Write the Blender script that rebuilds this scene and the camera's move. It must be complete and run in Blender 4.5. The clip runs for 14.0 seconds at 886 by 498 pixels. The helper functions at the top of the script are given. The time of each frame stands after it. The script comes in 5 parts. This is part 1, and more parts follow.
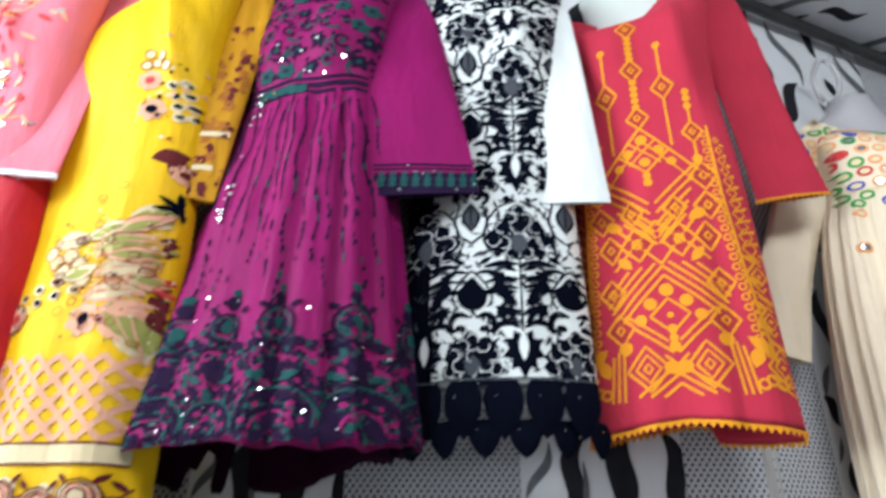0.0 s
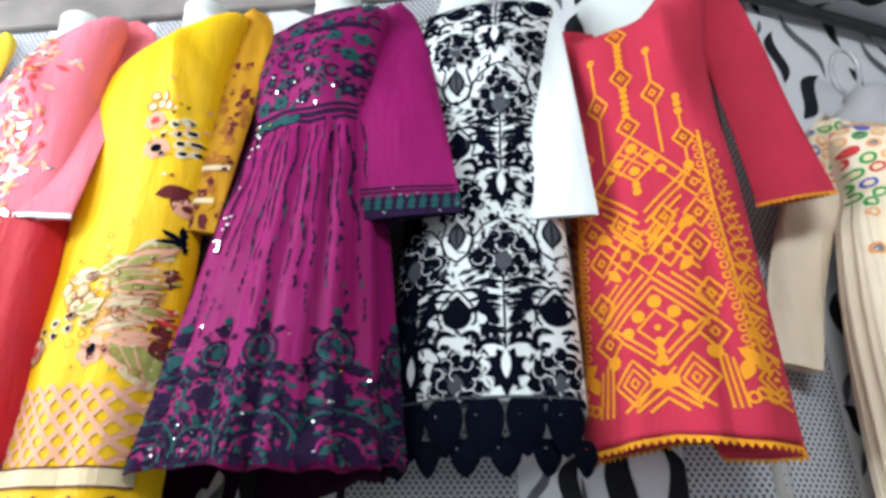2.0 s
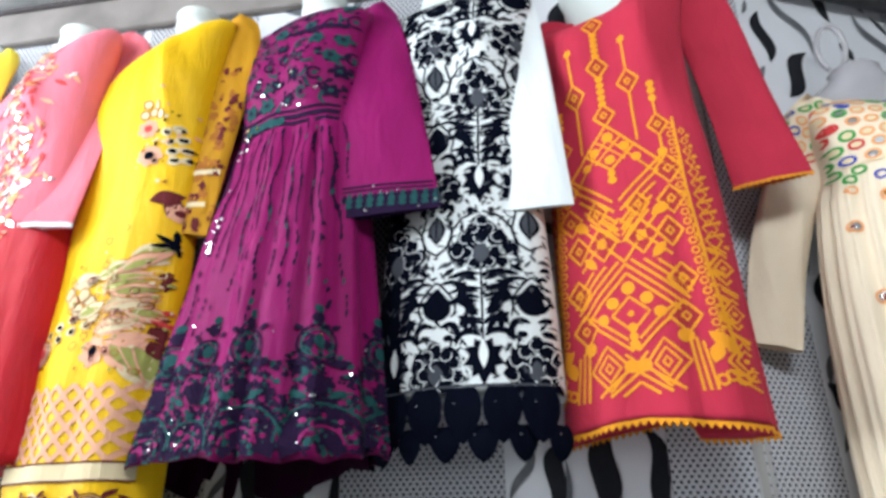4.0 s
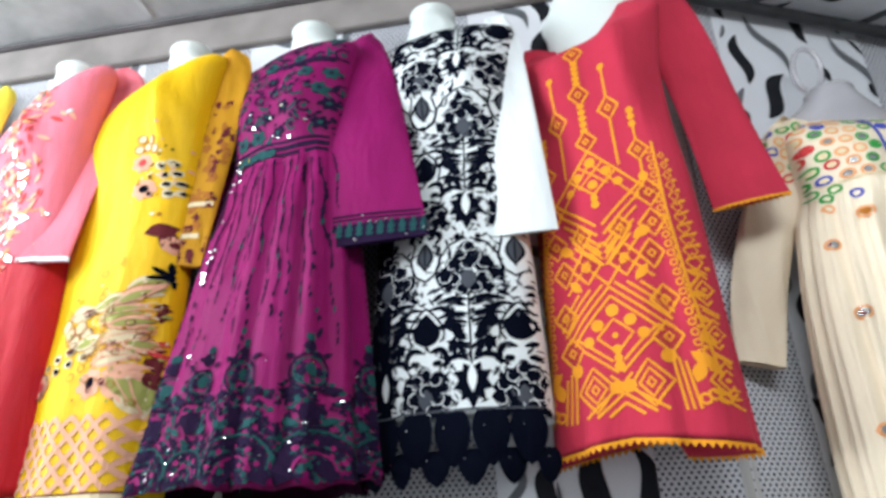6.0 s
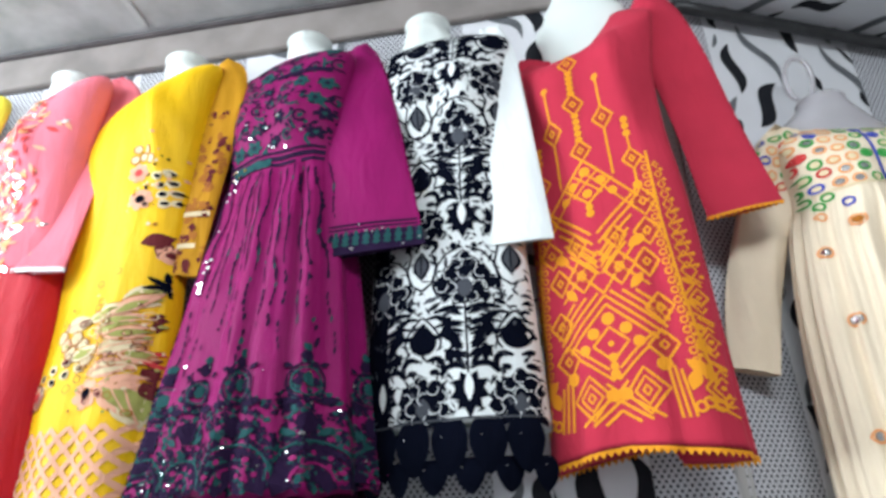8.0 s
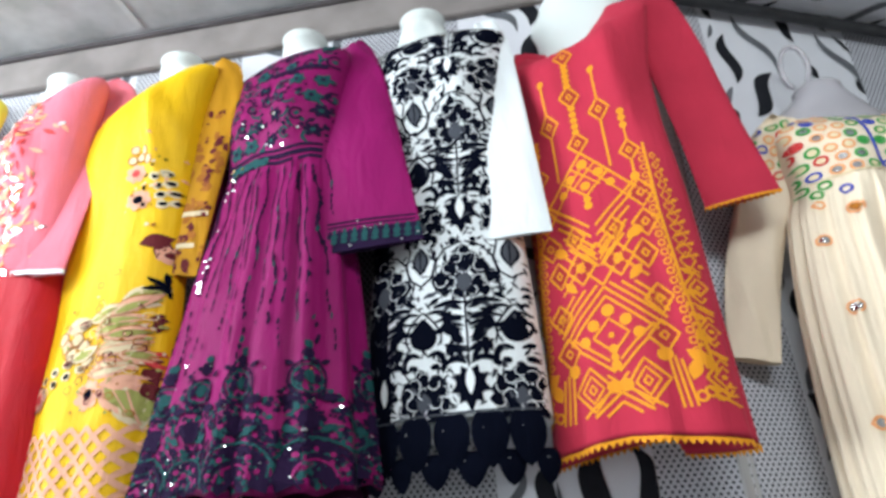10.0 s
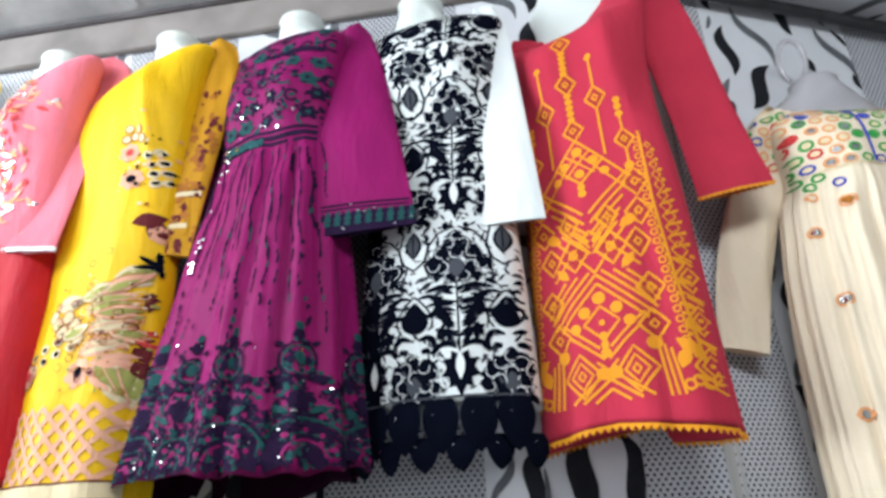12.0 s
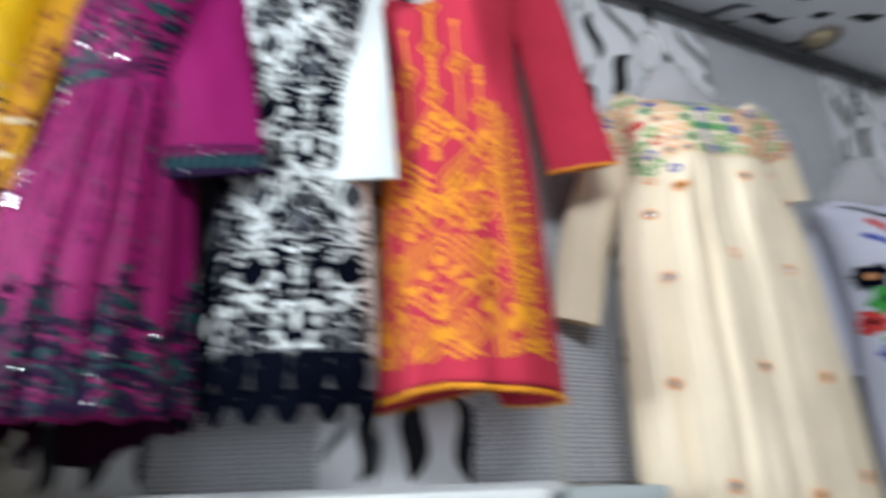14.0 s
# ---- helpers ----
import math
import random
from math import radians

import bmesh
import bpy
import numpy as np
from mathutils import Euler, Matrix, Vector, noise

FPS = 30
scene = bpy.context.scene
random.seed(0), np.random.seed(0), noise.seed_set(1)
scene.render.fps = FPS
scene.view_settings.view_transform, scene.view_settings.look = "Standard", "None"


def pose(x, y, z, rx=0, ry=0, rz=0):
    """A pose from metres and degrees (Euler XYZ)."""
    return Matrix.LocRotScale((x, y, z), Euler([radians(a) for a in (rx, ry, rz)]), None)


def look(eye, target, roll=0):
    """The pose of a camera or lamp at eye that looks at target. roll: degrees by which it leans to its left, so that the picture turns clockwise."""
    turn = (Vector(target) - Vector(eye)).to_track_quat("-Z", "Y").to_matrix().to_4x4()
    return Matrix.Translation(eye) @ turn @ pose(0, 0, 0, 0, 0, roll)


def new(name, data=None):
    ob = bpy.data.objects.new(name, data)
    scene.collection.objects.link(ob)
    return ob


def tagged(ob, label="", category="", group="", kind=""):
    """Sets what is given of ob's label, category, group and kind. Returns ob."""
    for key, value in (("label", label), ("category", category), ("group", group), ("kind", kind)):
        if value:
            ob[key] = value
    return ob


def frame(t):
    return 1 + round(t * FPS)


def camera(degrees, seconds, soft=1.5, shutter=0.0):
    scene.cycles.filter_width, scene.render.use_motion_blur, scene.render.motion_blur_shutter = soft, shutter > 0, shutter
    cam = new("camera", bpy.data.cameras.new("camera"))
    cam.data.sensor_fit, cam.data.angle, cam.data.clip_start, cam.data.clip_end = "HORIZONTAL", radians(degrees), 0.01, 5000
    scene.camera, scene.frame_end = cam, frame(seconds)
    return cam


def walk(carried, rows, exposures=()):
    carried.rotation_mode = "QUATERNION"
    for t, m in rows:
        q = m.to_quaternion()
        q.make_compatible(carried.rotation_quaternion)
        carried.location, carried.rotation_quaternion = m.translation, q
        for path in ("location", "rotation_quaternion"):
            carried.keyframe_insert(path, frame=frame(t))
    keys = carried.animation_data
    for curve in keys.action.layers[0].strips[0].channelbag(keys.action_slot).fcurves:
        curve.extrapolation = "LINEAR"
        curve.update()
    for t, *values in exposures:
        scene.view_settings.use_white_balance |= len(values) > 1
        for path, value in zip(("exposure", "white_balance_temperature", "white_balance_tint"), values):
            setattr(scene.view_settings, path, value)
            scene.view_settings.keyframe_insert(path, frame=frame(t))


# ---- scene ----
cam = camera(65.6, 14.0, soft=3.2, shutter=2.0)
METRES, EYE, TILT, LEAN, TURN = 0.47, 1.5, 24.0, 0.0, 0.0
ROWS = [
    (0.0, 0.0, 0.0, 0.0, 0.0, 0.0, -0.0),
    (0.5, 0.1061, 0.0345, 0.0047, 1.3, 0.73, 0.75),
    (1.0, 0.1553, 0.025, 0.0132, 2.92, 1.08, 1.32),
    (1.5, 0.265, 0.0086, 0.0344, 4.8, 0.94, 2.04),
    (2.0, 0.3561, -0.0142, 0.041, 6.22, 0.77, 2.53),
    (2.5, 0.4793, -0.0467, 0.0496, 7.91, -0.04, 3.48),
    (3.0, 0.5148, -0.0513, 0.052, 8.24, -0.43, 4.01),
    (5.5, 0.63, -0.1176, 0.0941, 8.92, 0.58, 5.52),
    (6.0, 0.6241, -0.1279, 0.0979, 8.55, 1.13, 5.85),
    (6.5, 0.631, -0.1204, 0.1013, 8.03, 1.22, 6.14),
    (7.0, 0.6237, -0.1352, 0.1009, 8.15, 1.36, 5.77),
    (7.5, 0.6201, -0.1364, 0.1118, 7.85, 1.43, 5.98),
    (8.0, 0.6188, -0.1407, 0.1078, 8.08, 1.66, 6.07),
    (10.5, 0.6214, -0.1425, 0.0955, 8.04, 1.31, 7.2),
    (11.0, 0.6203, -0.1487, 0.0926, 8.17, 1.19, 6.96),
    (11.5, 0.6306, -0.1415, 0.0781, 8.02, 0.99, 6.53),
    (12.0, 0.629, -0.1421, 0.077, 7.66, 0.51, 5.96),
    (12.5, 0.6338, -0.1412, 0.0668, 7.1, 0.52, 5.78),
    (13.0, 0.6736, -0.1408, 0.0436, 6.05, -0.11, 4.78),
    (13.5, 0.7189, -0.1385, 0.0247, 4.04, -0.99, 3.75),
    (14.0, 0.8023, -0.111, -0.0018, -1.4, -2.24, 1.64),
]
walk(cam, [(t, pose(0, 0, EYE, TILT, LEAN, TURN) @ pose(METRES * x, METRES * y, METRES * z, 90 + pitch, roll, yaw)) for t, x, y, z, yaw, pitch, roll in ROWS])

# ---- world, lamps ----
world = bpy.data.worlds.new("shop_world")
scene.world = world
world.use_nodes = True
world.node_tree.nodes["Background"].inputs[0].default_value = (0.9, 0.95, 1.0, 1)
world.node_tree.nodes["Background"].inputs[1].default_value = 0.06
scene.view_settings.exposure = 0.0


def area_lamp(name, eye, target, sx, sy, watts, colour):
    data = bpy.data.lights.new(name, "AREA")
    data.shape, data.size, data.size_y, data.energy, data.color = "RECTANGLE", sx, sy, watts, colour
    ob = new(name, data)
    ob.matrix_world = look(eye, target)
    return ob


area_lamp("shop_front_daylight", (-6.17, -1.2, 1.9), (0.0, 0.3, 1.9), 2.2, 2.0, 295, (0.82, 0.93, 1.0))
area_lamp("panel_lamp_light", (-1.5, 0.2, 2.80), (-0.6, 1.3, 2.15), 1.4, 0.5, 34, (0.84, 0.94, 1.0))
# unseen ceiling lamp, added as fill for the right wall and beige frock
area_lamp("panel_lamp_light", (0.9, -0.7, 2.95), (1.25, 1.2, 1.8), 1.4, 0.6, 50, (0.88, 0.96, 1.0))


# ---- materials ----
def material(name, colour, rough=0.8, metal=0.0, vary=0.12, scale=6.0, bump=0.0, bump_scale=300.0, sheen=0.0, spec=0.3):
    """A surface with a base colour, soft blotches at one scale and fine relief at another."""
    m = bpy.data.materials.new(name)
    m.use_nodes = True
    nt = m.node_tree
    p = nt.nodes["Principled BSDF"]
    p.inputs["Roughness"].default_value, p.inputs["Metallic"].default_value = rough, metal
    p.inputs["Specular IOR Level"].default_value = spec if max(colour[:3]) > 0.03 else spec * 0.4
    p.inputs["Sheen Weight"].default_value = sheen
    co = nt.nodes.new("ShaderNodeTexCoord")
    n1 = nt.nodes.new("ShaderNodeTexNoise")
    n1.inputs["Scale"].default_value, n1.inputs["Detail"].default_value = scale, 4
    nt.links.new(co.outputs["Object"], n1.inputs["Vector"])
    ramp = nt.nodes.new("ShaderNodeValToRGB")
    c = Vector(colour[:3])
    ramp.color_ramp.elements[0].position, ramp.color_ramp.elements[1].position = 0.3, 0.7
    ramp.color_ramp.elements[0].color = (*(c * (1 - vary)), 1)
    ramp.color_ramp.elements[1].color = (*[min(1, v) for v in c * (1 + vary)], 1)
    nt.links.new(n1.outputs["Fac"], ramp.inputs["Fac"])
    nt.links.new(ramp.outputs["Color"], p.inputs["Base Color"])
    if bump:
        n2 = nt.nodes.new("ShaderNodeTexNoise")
        n2.inputs["Scale"].default_value, n2.inputs["Detail"].default_value = bump_scale, 3
        nt.links.new(co.outputs["Object"], n2.inputs["Vector"])
        b = nt.nodes.new("ShaderNodeBump")
        b.inputs["Strength"].default_value, b.inputs["Distance"].default_value = bump, 0.002
        nt.links.new(n2.outputs["Fac"], b.inputs["Height"])
        nt.links.new(b.outputs["Normal"], p.inputs["Normal"])
    return m


def fabric(name, colour, rough=0.85, vary=0.07, sheen=0.02, spec=0.12):
    """Woven cloth: crossing threads as fine relief, soft creases, slight unevenness of dye."""
    m = material(name, colour, rough, 0, vary, 9.0, 0, sheen=sheen, spec=spec)
    nt = m.node_tree
    p = nt.nodes["Principled BSDF"]
    co = nt.nodes.new("ShaderNodeTexCoord")
    heights = []
    for axis, scale in (("X", 420.0), ("Z", 420.0)):
        w = nt.nodes.new("ShaderNodeTexWave")
        w.bands_direction = axis
        w.inputs["Scale"].default_value, w.inputs["Distortion"].default_value = scale / 6.28, 1.0
        nt.links.new(co.outputs["Object"], w.inputs["Vector"])
        heights.append(w)
    crease = nt.nodes.new("ShaderNodeTexNoise")
    crease.inputs["Scale"].default_value, crease.inputs["Detail"].default_value, crease.inputs["Distortion"].default_value = 14.0, 5, 0.6
    stretch = nt.nodes.new("ShaderNodeMapping")
    stretch.inputs["Scale"].default_value = (1.6, 1.6, 0.5)
    nt.links.new(co.outputs["Object"], stretch.inputs["Vector"])
    nt.links.new(stretch.outputs["Vector"], crease.inputs["Vector"])
    add = nt.nodes.new("ShaderNodeMath")
    add.operation = "ADD"
    nt.links.new(heights[0].outputs["Fac"], add.inputs[0])
    nt.links.new(heights[1].outputs["Fac"], add.inputs[1])
    b1 = nt.nodes.new("ShaderNodeBump")
    b1.inputs["Strength"].default_value, b1.inputs["Distance"].default_value = 0.25, 0.0006
    nt.links.new(add.outputs[0], b1.inputs["Height"])
    b2 = nt.nodes.new("ShaderNodeBump")
    b2.inputs["Strength"].default_value, b2.inputs["Distance"].default_value = 0.35, 0.020
    nt.links.new(crease.outputs["Fac"], b2.inputs["Height"])
    nt.links.new(b1.outputs["Normal"], b2.inputs["Normal"])
    nt.links.new(b2.outputs["Normal"], p.inputs["Normal"])
    return m


M_CORAL = fabric("coral_cotton", (0.48, 0.030, 0.062))
M_ORANGE = fabric("orange_thread", (0.76, 0.29, 0.016), 0.6)
M_DARKRED = fabric("dark_red_thread", (0.42, 0.045, 0.03), 0.7)
M_WHITE = fabric("white_cotton", (0.76, 0.79, 0.80), 0.8, 0.03)
M_NAVY = fabric("navy_thread", (0.003, 0.004, 0.010), 0.95, sheen=0.0, spec=0.05)
M_GREYTHREAD = fabric("grey_thread", (0.06, 0.065, 0.08), 0.6)
M_MAGENTA = fabric("magenta_silk", (0.235, 0.005, 0.098), 0.5, spec=0.1)
M_PLUM = fabric("plum_thread", (0.018, 0.007, 0.032), 0.8, sheen=0.0, spec=0.08)
M_TEAL = fabric("teal_thread", (0.013, 0.066, 0.070), 0.7, sheen=0.0, spec=0.1)
M_YELLOW = fabric("yellow_silk", (0.86, 0.50, 0.004), 0.5, spec=0.2)
M_PINKTHREAD = fabric("pale_pink_thread", (0.78, 0.40, 0.27), 0.65)
M_MAROON = fabric("maroon_thread", (0.13, 0.016, 0.02), 0.65)
M_CREAM = fabric("cream_thread", (0.74, 0.60, 0.38), 0.65)
M_OLIVE = fabric("olive_thread", (0.36, 0.36, 0.10), 0.65)
M_GOLD = fabric("gold_brown_silk", (0.55, 0.26, 0.012), 0.6)
M_RUST = fabric("rust_print", (0.40, 0.14, 0.02), 0.6)
M_PINK = fabric("pink_cotton", (0.78, 0.19, 0.25))
# near-black plum for the shade inside the magenta hem
M_INNER_SHADE = fabric("dark_lining", (0.020, 0.003, 0.014), 0.9, spec=0.05)
M_RED = fabric("red_silk", (0.52, 0.012, 0.026), 0.5, spec=0.2)
M_BEIGE = fabric("beige_cotton", (0.80, 0.67, 0.51), 0.8, 0.05)
M_LILAC = fabric("lilac_white_cotton", (0.60, 0.60, 0.72), 0.8, 0.05)
M_LIME = fabric("lime_yellow_cotton", (0.70, 0.60, 0.06), 0.7)
M_GREEN = fabric("green_thread", (0.05, 0.32, 0.07), 0.6)
M_BLUE = fabric("blue_thread", (0.06, 0.08, 0.42), 0.6)
M_REDTHREAD = fabric("red_thread", (0.60, 0.05, 0.05), 0.6)
M_PEACH = fabric("peach_thread", (0.80, 0.36, 0.16), 0.6)
M_MIRROR = material("mirror_sequin", (0.85, 0.86, 0.88), 0.12, 1.0, 0.03)
M_PLASTIC = material("white_plastic", (0.66, 0.70, 0.68), 0.25, 0, 0.03, 5, 0.05, 40, spec=0.5)
M_CLEAR = material("milky_plastic", (0.74, 0.71, 0.75), 0.16, 0, 0.04, 5, spec=0.6)
M_CLEAR.node_tree.nodes["Principled BSDF"].inputs["Transmission Weight"].default_value = 0.5
M_BLACKMETAL = material("black_metal", (0.035, 0.035, 0.038), 0.4, 0.3, 0.3, 20, 0.1, 90, spec=0.5)
M_CHROME = material("steel_hook", (0.35, 0.35, 0.36), 0.3, 1.0, 0.1)
M_LEAF = material("black_leaf_print", (0.016, 0.017, 0.022), 0.5, 0, 0.25, 25)
M_LEAFGREY = material("grey_leaf_print", (0.13, 0.135, 0.15), 0.5, 0, 0.25, 25)
M_PAPER = material("white_wallpaper", (0.74, 0.74, 0.78), 0.55, 0, 0.05, 4, 0.06, 250)
M_BOARD = material("beige_board", (0.24, 0.21, 0.20), 0.6, 0, 0.22, 7, 0.15, 60)
M_CEILING = material("ceiling_panel_white", (0.47, 0.47, 0.48), 0.5, 0, 0.22, 9, 0.2, 40)
M_GREY = material("grey_panel", (0.36, 0.39, 0.40), 0.5, 0, 0.08, 3)
M_LEDGE = material("grey_ledge", (0.55, 0.55, 0.57), 0.4, 0, 0.06, 8)
M_FLOOR = material("grey_floor_tile", (0.28, 0.275, 0.27), 0.3, 0, 0.1, 4)
M_STRIP = material("brown_grey_strip", (0.12, 0.105, 0.11), 0.5, 0.1, 0.3, 12, 0.1, 90)
M_CABINET = material("white_laminate", (0.75, 0.75, 0.76), 0.35, 0, 0.04, 6)
M_PLASTER = material("shop_plaster", (0.45, 0.44, 0.43), 0.8, 0, 0.06, 3, 0.1, 80)


def dotted_paper():
    """Grey paper with a staggered print of small dark dots, 12 mm apart."""
    m = material("dotted_wallpaper", (0.56, 0.56, 0.60), 0.5, 0, 0.05, 4)
    nt = m.node_tree
    p = nt.nodes["Principled BSDF"]
    base = p.inputs["Base Color"].links[0].from_socket
    co = nt.nodes.new("ShaderNodeTexCoord")
    sep = nt.nodes.new("ShaderNodeSeparateXYZ")
    nt.links.new(co.outputs["Object"], sep.inputs[0])

    def calc(op, a, b=None):
        n = nt.nodes.new("ShaderNodeMath")
        n.operation = op
        for i, v in enumerate((a, b)):
            if v is None:
                continue
            if isinstance(v, (int, float)):
                n.inputs[i].default_value = v
            else:
                nt.links.new(v, n.inputs[i])
        return n.outputs[0]

    row = calc("DIVIDE", sep.outputs["Z"], 0.0095)
    odd = calc("MODULO", calc("FLOOR", row), 2.0)
    col = calc("ADD", calc("DIVIDE", sep.outputs["X"], 0.0135), calc("MULTIPLY", odd, 0.5))
    fx = calc("MULTIPLY", calc("SUBTRACT", calc("FRACT", col), 0.5), 0.0135)
    fz = calc("MULTIPLY", calc("SUBTRACT", calc("FRACT", row), 0.5), 0.0095)
    r = calc("SQRT", calc("ADD", calc("POWER", calc("ABSOLUTE", fx), 2.0), calc("POWER", calc("ABSOLUTE", fz), 2.0)))
    dot = calc("LESS_THAN", r, 0.0033)
    mix = nt.nodes.new("ShaderNodeMix")
    mix.data_type = "RGBA"
    nt.links.new(dot, mix.inputs["Factor"])
    nt.links.new(base, mix.inputs["A"])
    mix.inputs["B"].default_value = (0.035, 0.035, 0.045, 1)
    nt.links.new(mix.outputs["Result"], p.inputs["Base Color"])
    return m


M_DOTS = dotted_paper()


# ---- mesh helpers ----
def mesh_of(name, verts, faces, mat, smooth=True):
    me = bpy.data.meshes.new(name)
    me.from_pydata([tuple(v) for v in verts], [], faces)
    me.materials.append(mat)
    if smooth:
        for f in me.polygons:
            f.use_smooth = True
    me.update()
    return me


def piece(name, verts, faces, mat, parent=None, label="", smooth=True):
    ob = new(name, mesh_of(name, verts, faces, mat, smooth))
    ob.parent = parent
    if label:
        ob["label"] = label
    return ob


def box(name, lo, hi, mat, parent=None, bevel=0.0, m=None):
    """A box with bevelled edges between two corners."""
    bm = bmesh.new()
    bmesh.ops.create_cube(bm, size=1)
    for v in bm.verts:
        v.co = Vector([l + (h - l) * (c + 0.5) for l, h, c in zip(lo, hi, v.co)])
    if bevel:
        bmesh.ops.bevel(bm, geom=bm.edges[:], offset=bevel, segments=2, affect="EDGES")
    me = bpy.data.meshes.new(name)
    bm.to_mesh(me)
    bm.free()
    me.materials.append(mat)
    ob = new(name, me)
    ob.parent = parent
    if m is not None:
        ob.matrix_world = m
    return ob


def loft(rings, cap_start=False, cap_end=False):
    n = len(rings[0])
    verts = [p for r in rings for p in r]
    faces = [(i * n + j, i * n + (j + 1) % n, (i + 1) * n + (j + 1) % n, (i + 1) * n + j) for i in range(len(rings) - 1) for j in range(n)]
    if cap_start:
        faces.append(tuple(range(n))[::-1])
    if cap_end:
        faces.append(tuple((len(rings) - 1) * n + j for j in range(n)))
    return verts, faces


def spline(rows, t):
    """Smooth interpolation of rows (key, values...) at key t."""
    rows = sorted(rows)
    if t <= rows[0][0]:
        return rows[0][1:]
    for i in range(len(rows) - 1):
        a, b = rows[i], rows[i + 1]
        if t <= b[0]:
            pa, pb = rows[max(i - 1, 0)], rows[min(i + 2, len(rows) - 1)]
            h = b[0] - a[0]
            u = (t - a[0]) / h
            out = []
            for k in range(1, len(a)):
                ma = (b[k] - pa[k]) / (b[0] - pa[0]) * h
                mb = (pb[k] - a[k]) / (pb[0] - a[0]) * h
                out.append((2 * u**3 - 3 * u**2 + 1) * a[k] + (u**3 - 2 * u**2 + u) * ma + (-2 * u**3 + 3 * u**2) * b[k] + (u**3 - u**2) * mb)
            return out
    return rows[-1][1:]


def tube(name, path, radius, mat, parent=None, sides=12, label=""):
    pts = [Vector(p) for p in path]
    rings = []
    for i, p in enumerate(pts):
        t = (pts[min(i + 1, len(pts) - 1)] - pts[max(i - 1, 0)]).normalized()
        s = t.cross(Vector((0.13, 0.93, 0.34))).normalized()
        u = s.cross(t)
        rings.append([p + radius * (math.cos(a) * s + math.sin(a) * u) for a in [2 * math.pi * k / sides for k in range(sides)]])
    return piece(name, *loft(rings, True, True), mat, parent, label)


# ---- the setting ----
WALL_Y, BEND_X, SLOPE = 1.37, 0.647, 0.456
RIGHT_ANGLE = math.degrees(math.atan(SLOPE))
CEILING_Z, LEDGE_Z = 3.03, 1.545
wall_left = tagged(new("wall_north"), "shop wall papered in dotted and leaf-patterned strips", "wall", kind="structure")
wall_left.matrix_world = pose(BEND_X, WALL_Y, 0)
wall_right = tagged(new("wall_north_east"), "angled shop wall papered in dotted and leaf-patterned strips", "wall", kind="structure")
wall_right.matrix_world = pose(BEND_X, WALL_Y, 0, 0, 0, RIGHT_ANGLE)


def wall_core(wall, x0, x1):
    box("wall_core", (x0, 0.006, 0), (x1, 0.16, 3.3), M_PLASTER, wall)


def blade(a, b, width, bend, head=0.45, sway=0.0):
    """A pointed leaf or ribbon from a to b in the x, z plane, bowed sideways, swinging once across and fullest at head."""
    n = 20
    ax, az = a
    dx, dz = b[0] - ax, b[1] - az
    d = math.hypot(dx, dz)
    nx, nz = -dz / d, dx / d
    left, right = [], []
    for i in range(n + 1):
        u = i / n
        off = bend * math.sin(math.pi * u) + sway * math.sin(2 * math.pi * u)
        w = width / 2 * math.sin(math.pi * u ** (math.log(0.5) / math.log(head))) ** 0.9 + 0.0006
        cx, cz = ax + dx * u + nx * off, az + dz * u + nz * off
        left.append((cx + nx * w, cz + nz * w))
        right.append((cx - nx * w, cz - nz * w))
    return left + right, [(i, n + 1 + i, n + 2 + i, i + 1) for i in range(n)]


# one repeat of the leaf print: start, end, width, bow, fullest point, grey or black, swing
PRINT = [((0.062, 0.272), (0.064, 0.108), 0.042, -0.004, 0.5, 0, -0.014), ((0.182, 0.160), (0.096, 0.008), 0.050, -0.006, 0.52, 0, -0.014),
         ((0.104, 0.345), (0.204, 0.158), 0.028, 0.010, 0.45, 1, -0.017), ((0.372, 0.330), (0.474, 0.138), 0.030, 0.012, 0.5, 1, -0.018),
         ((0.462, 0.178), (0.475, 0.130), 0.026, 0.0, 0.5, 0, 0.0), ((0.240, 0.372), (0.292, 0.282), 0.036, 0.008, 0.45, 0, 0.006),
         ((0.432, 0.330), (0.478, 0.272), 0.014, 0.004, 0.5, 0, 0.0), ((0.300, 0.215), (0.332, 0.160), 0.030, 0.004, 0.5, 0, 0.0),
         ((0.008, 0.385), (0.040, 0.322), 0.030, 0.005, 0.4, 0, 0.006), ((0.030, 0.300), (0.012, 0.250), 0.012, 0.003, 0.5, 1, 0.0),
         ((0.044, 0.094), (0.014, 0.020), 0.018, -0.006, 0.5, 1, 0.0), ((0.250, 0.120), (0.290, -0.030), 0.034, 0.010, 0.5, 0, 0.012), ((0.360, 0.110), (0.420, -0.020), 0.034, 0.006, 0.5, 0, 0.014)]
NARROW_PRINT = [((0.262, 0.200), (0.308, 0.010), 0.040, 0.012, 0.55, 0, 0.014), ((0.222, 0.205), (0.182, 0.020), 0.056, -0.012, 0.55, 0, -0.012), ((0.128, 0.175), (0.078, 0.020), 0.042, -0.004, 0.5, 0, -0.016),
                ((0.056, 0.165), (0.008, 0.060), 0.018, 0.008, 0.5, 1, 0.006), ((0.120, 0.130), (0.108, 0.010), 0.010, 0.008, 0.5, 1, 0.0), ((0.060, 0.330), (0.160, 0.200), 0.028, 0.010, 0.45, 1, -0.014),
                ((0.200, 0.345), (0.196, 0.215), 0.042, -0.004, 0.5, 0, -0.012), ((0.262, 0.330), (0.300, 0.220), 0.026, 0.006, 0.5, 1, 0.010)]
REPEAT = 0.36


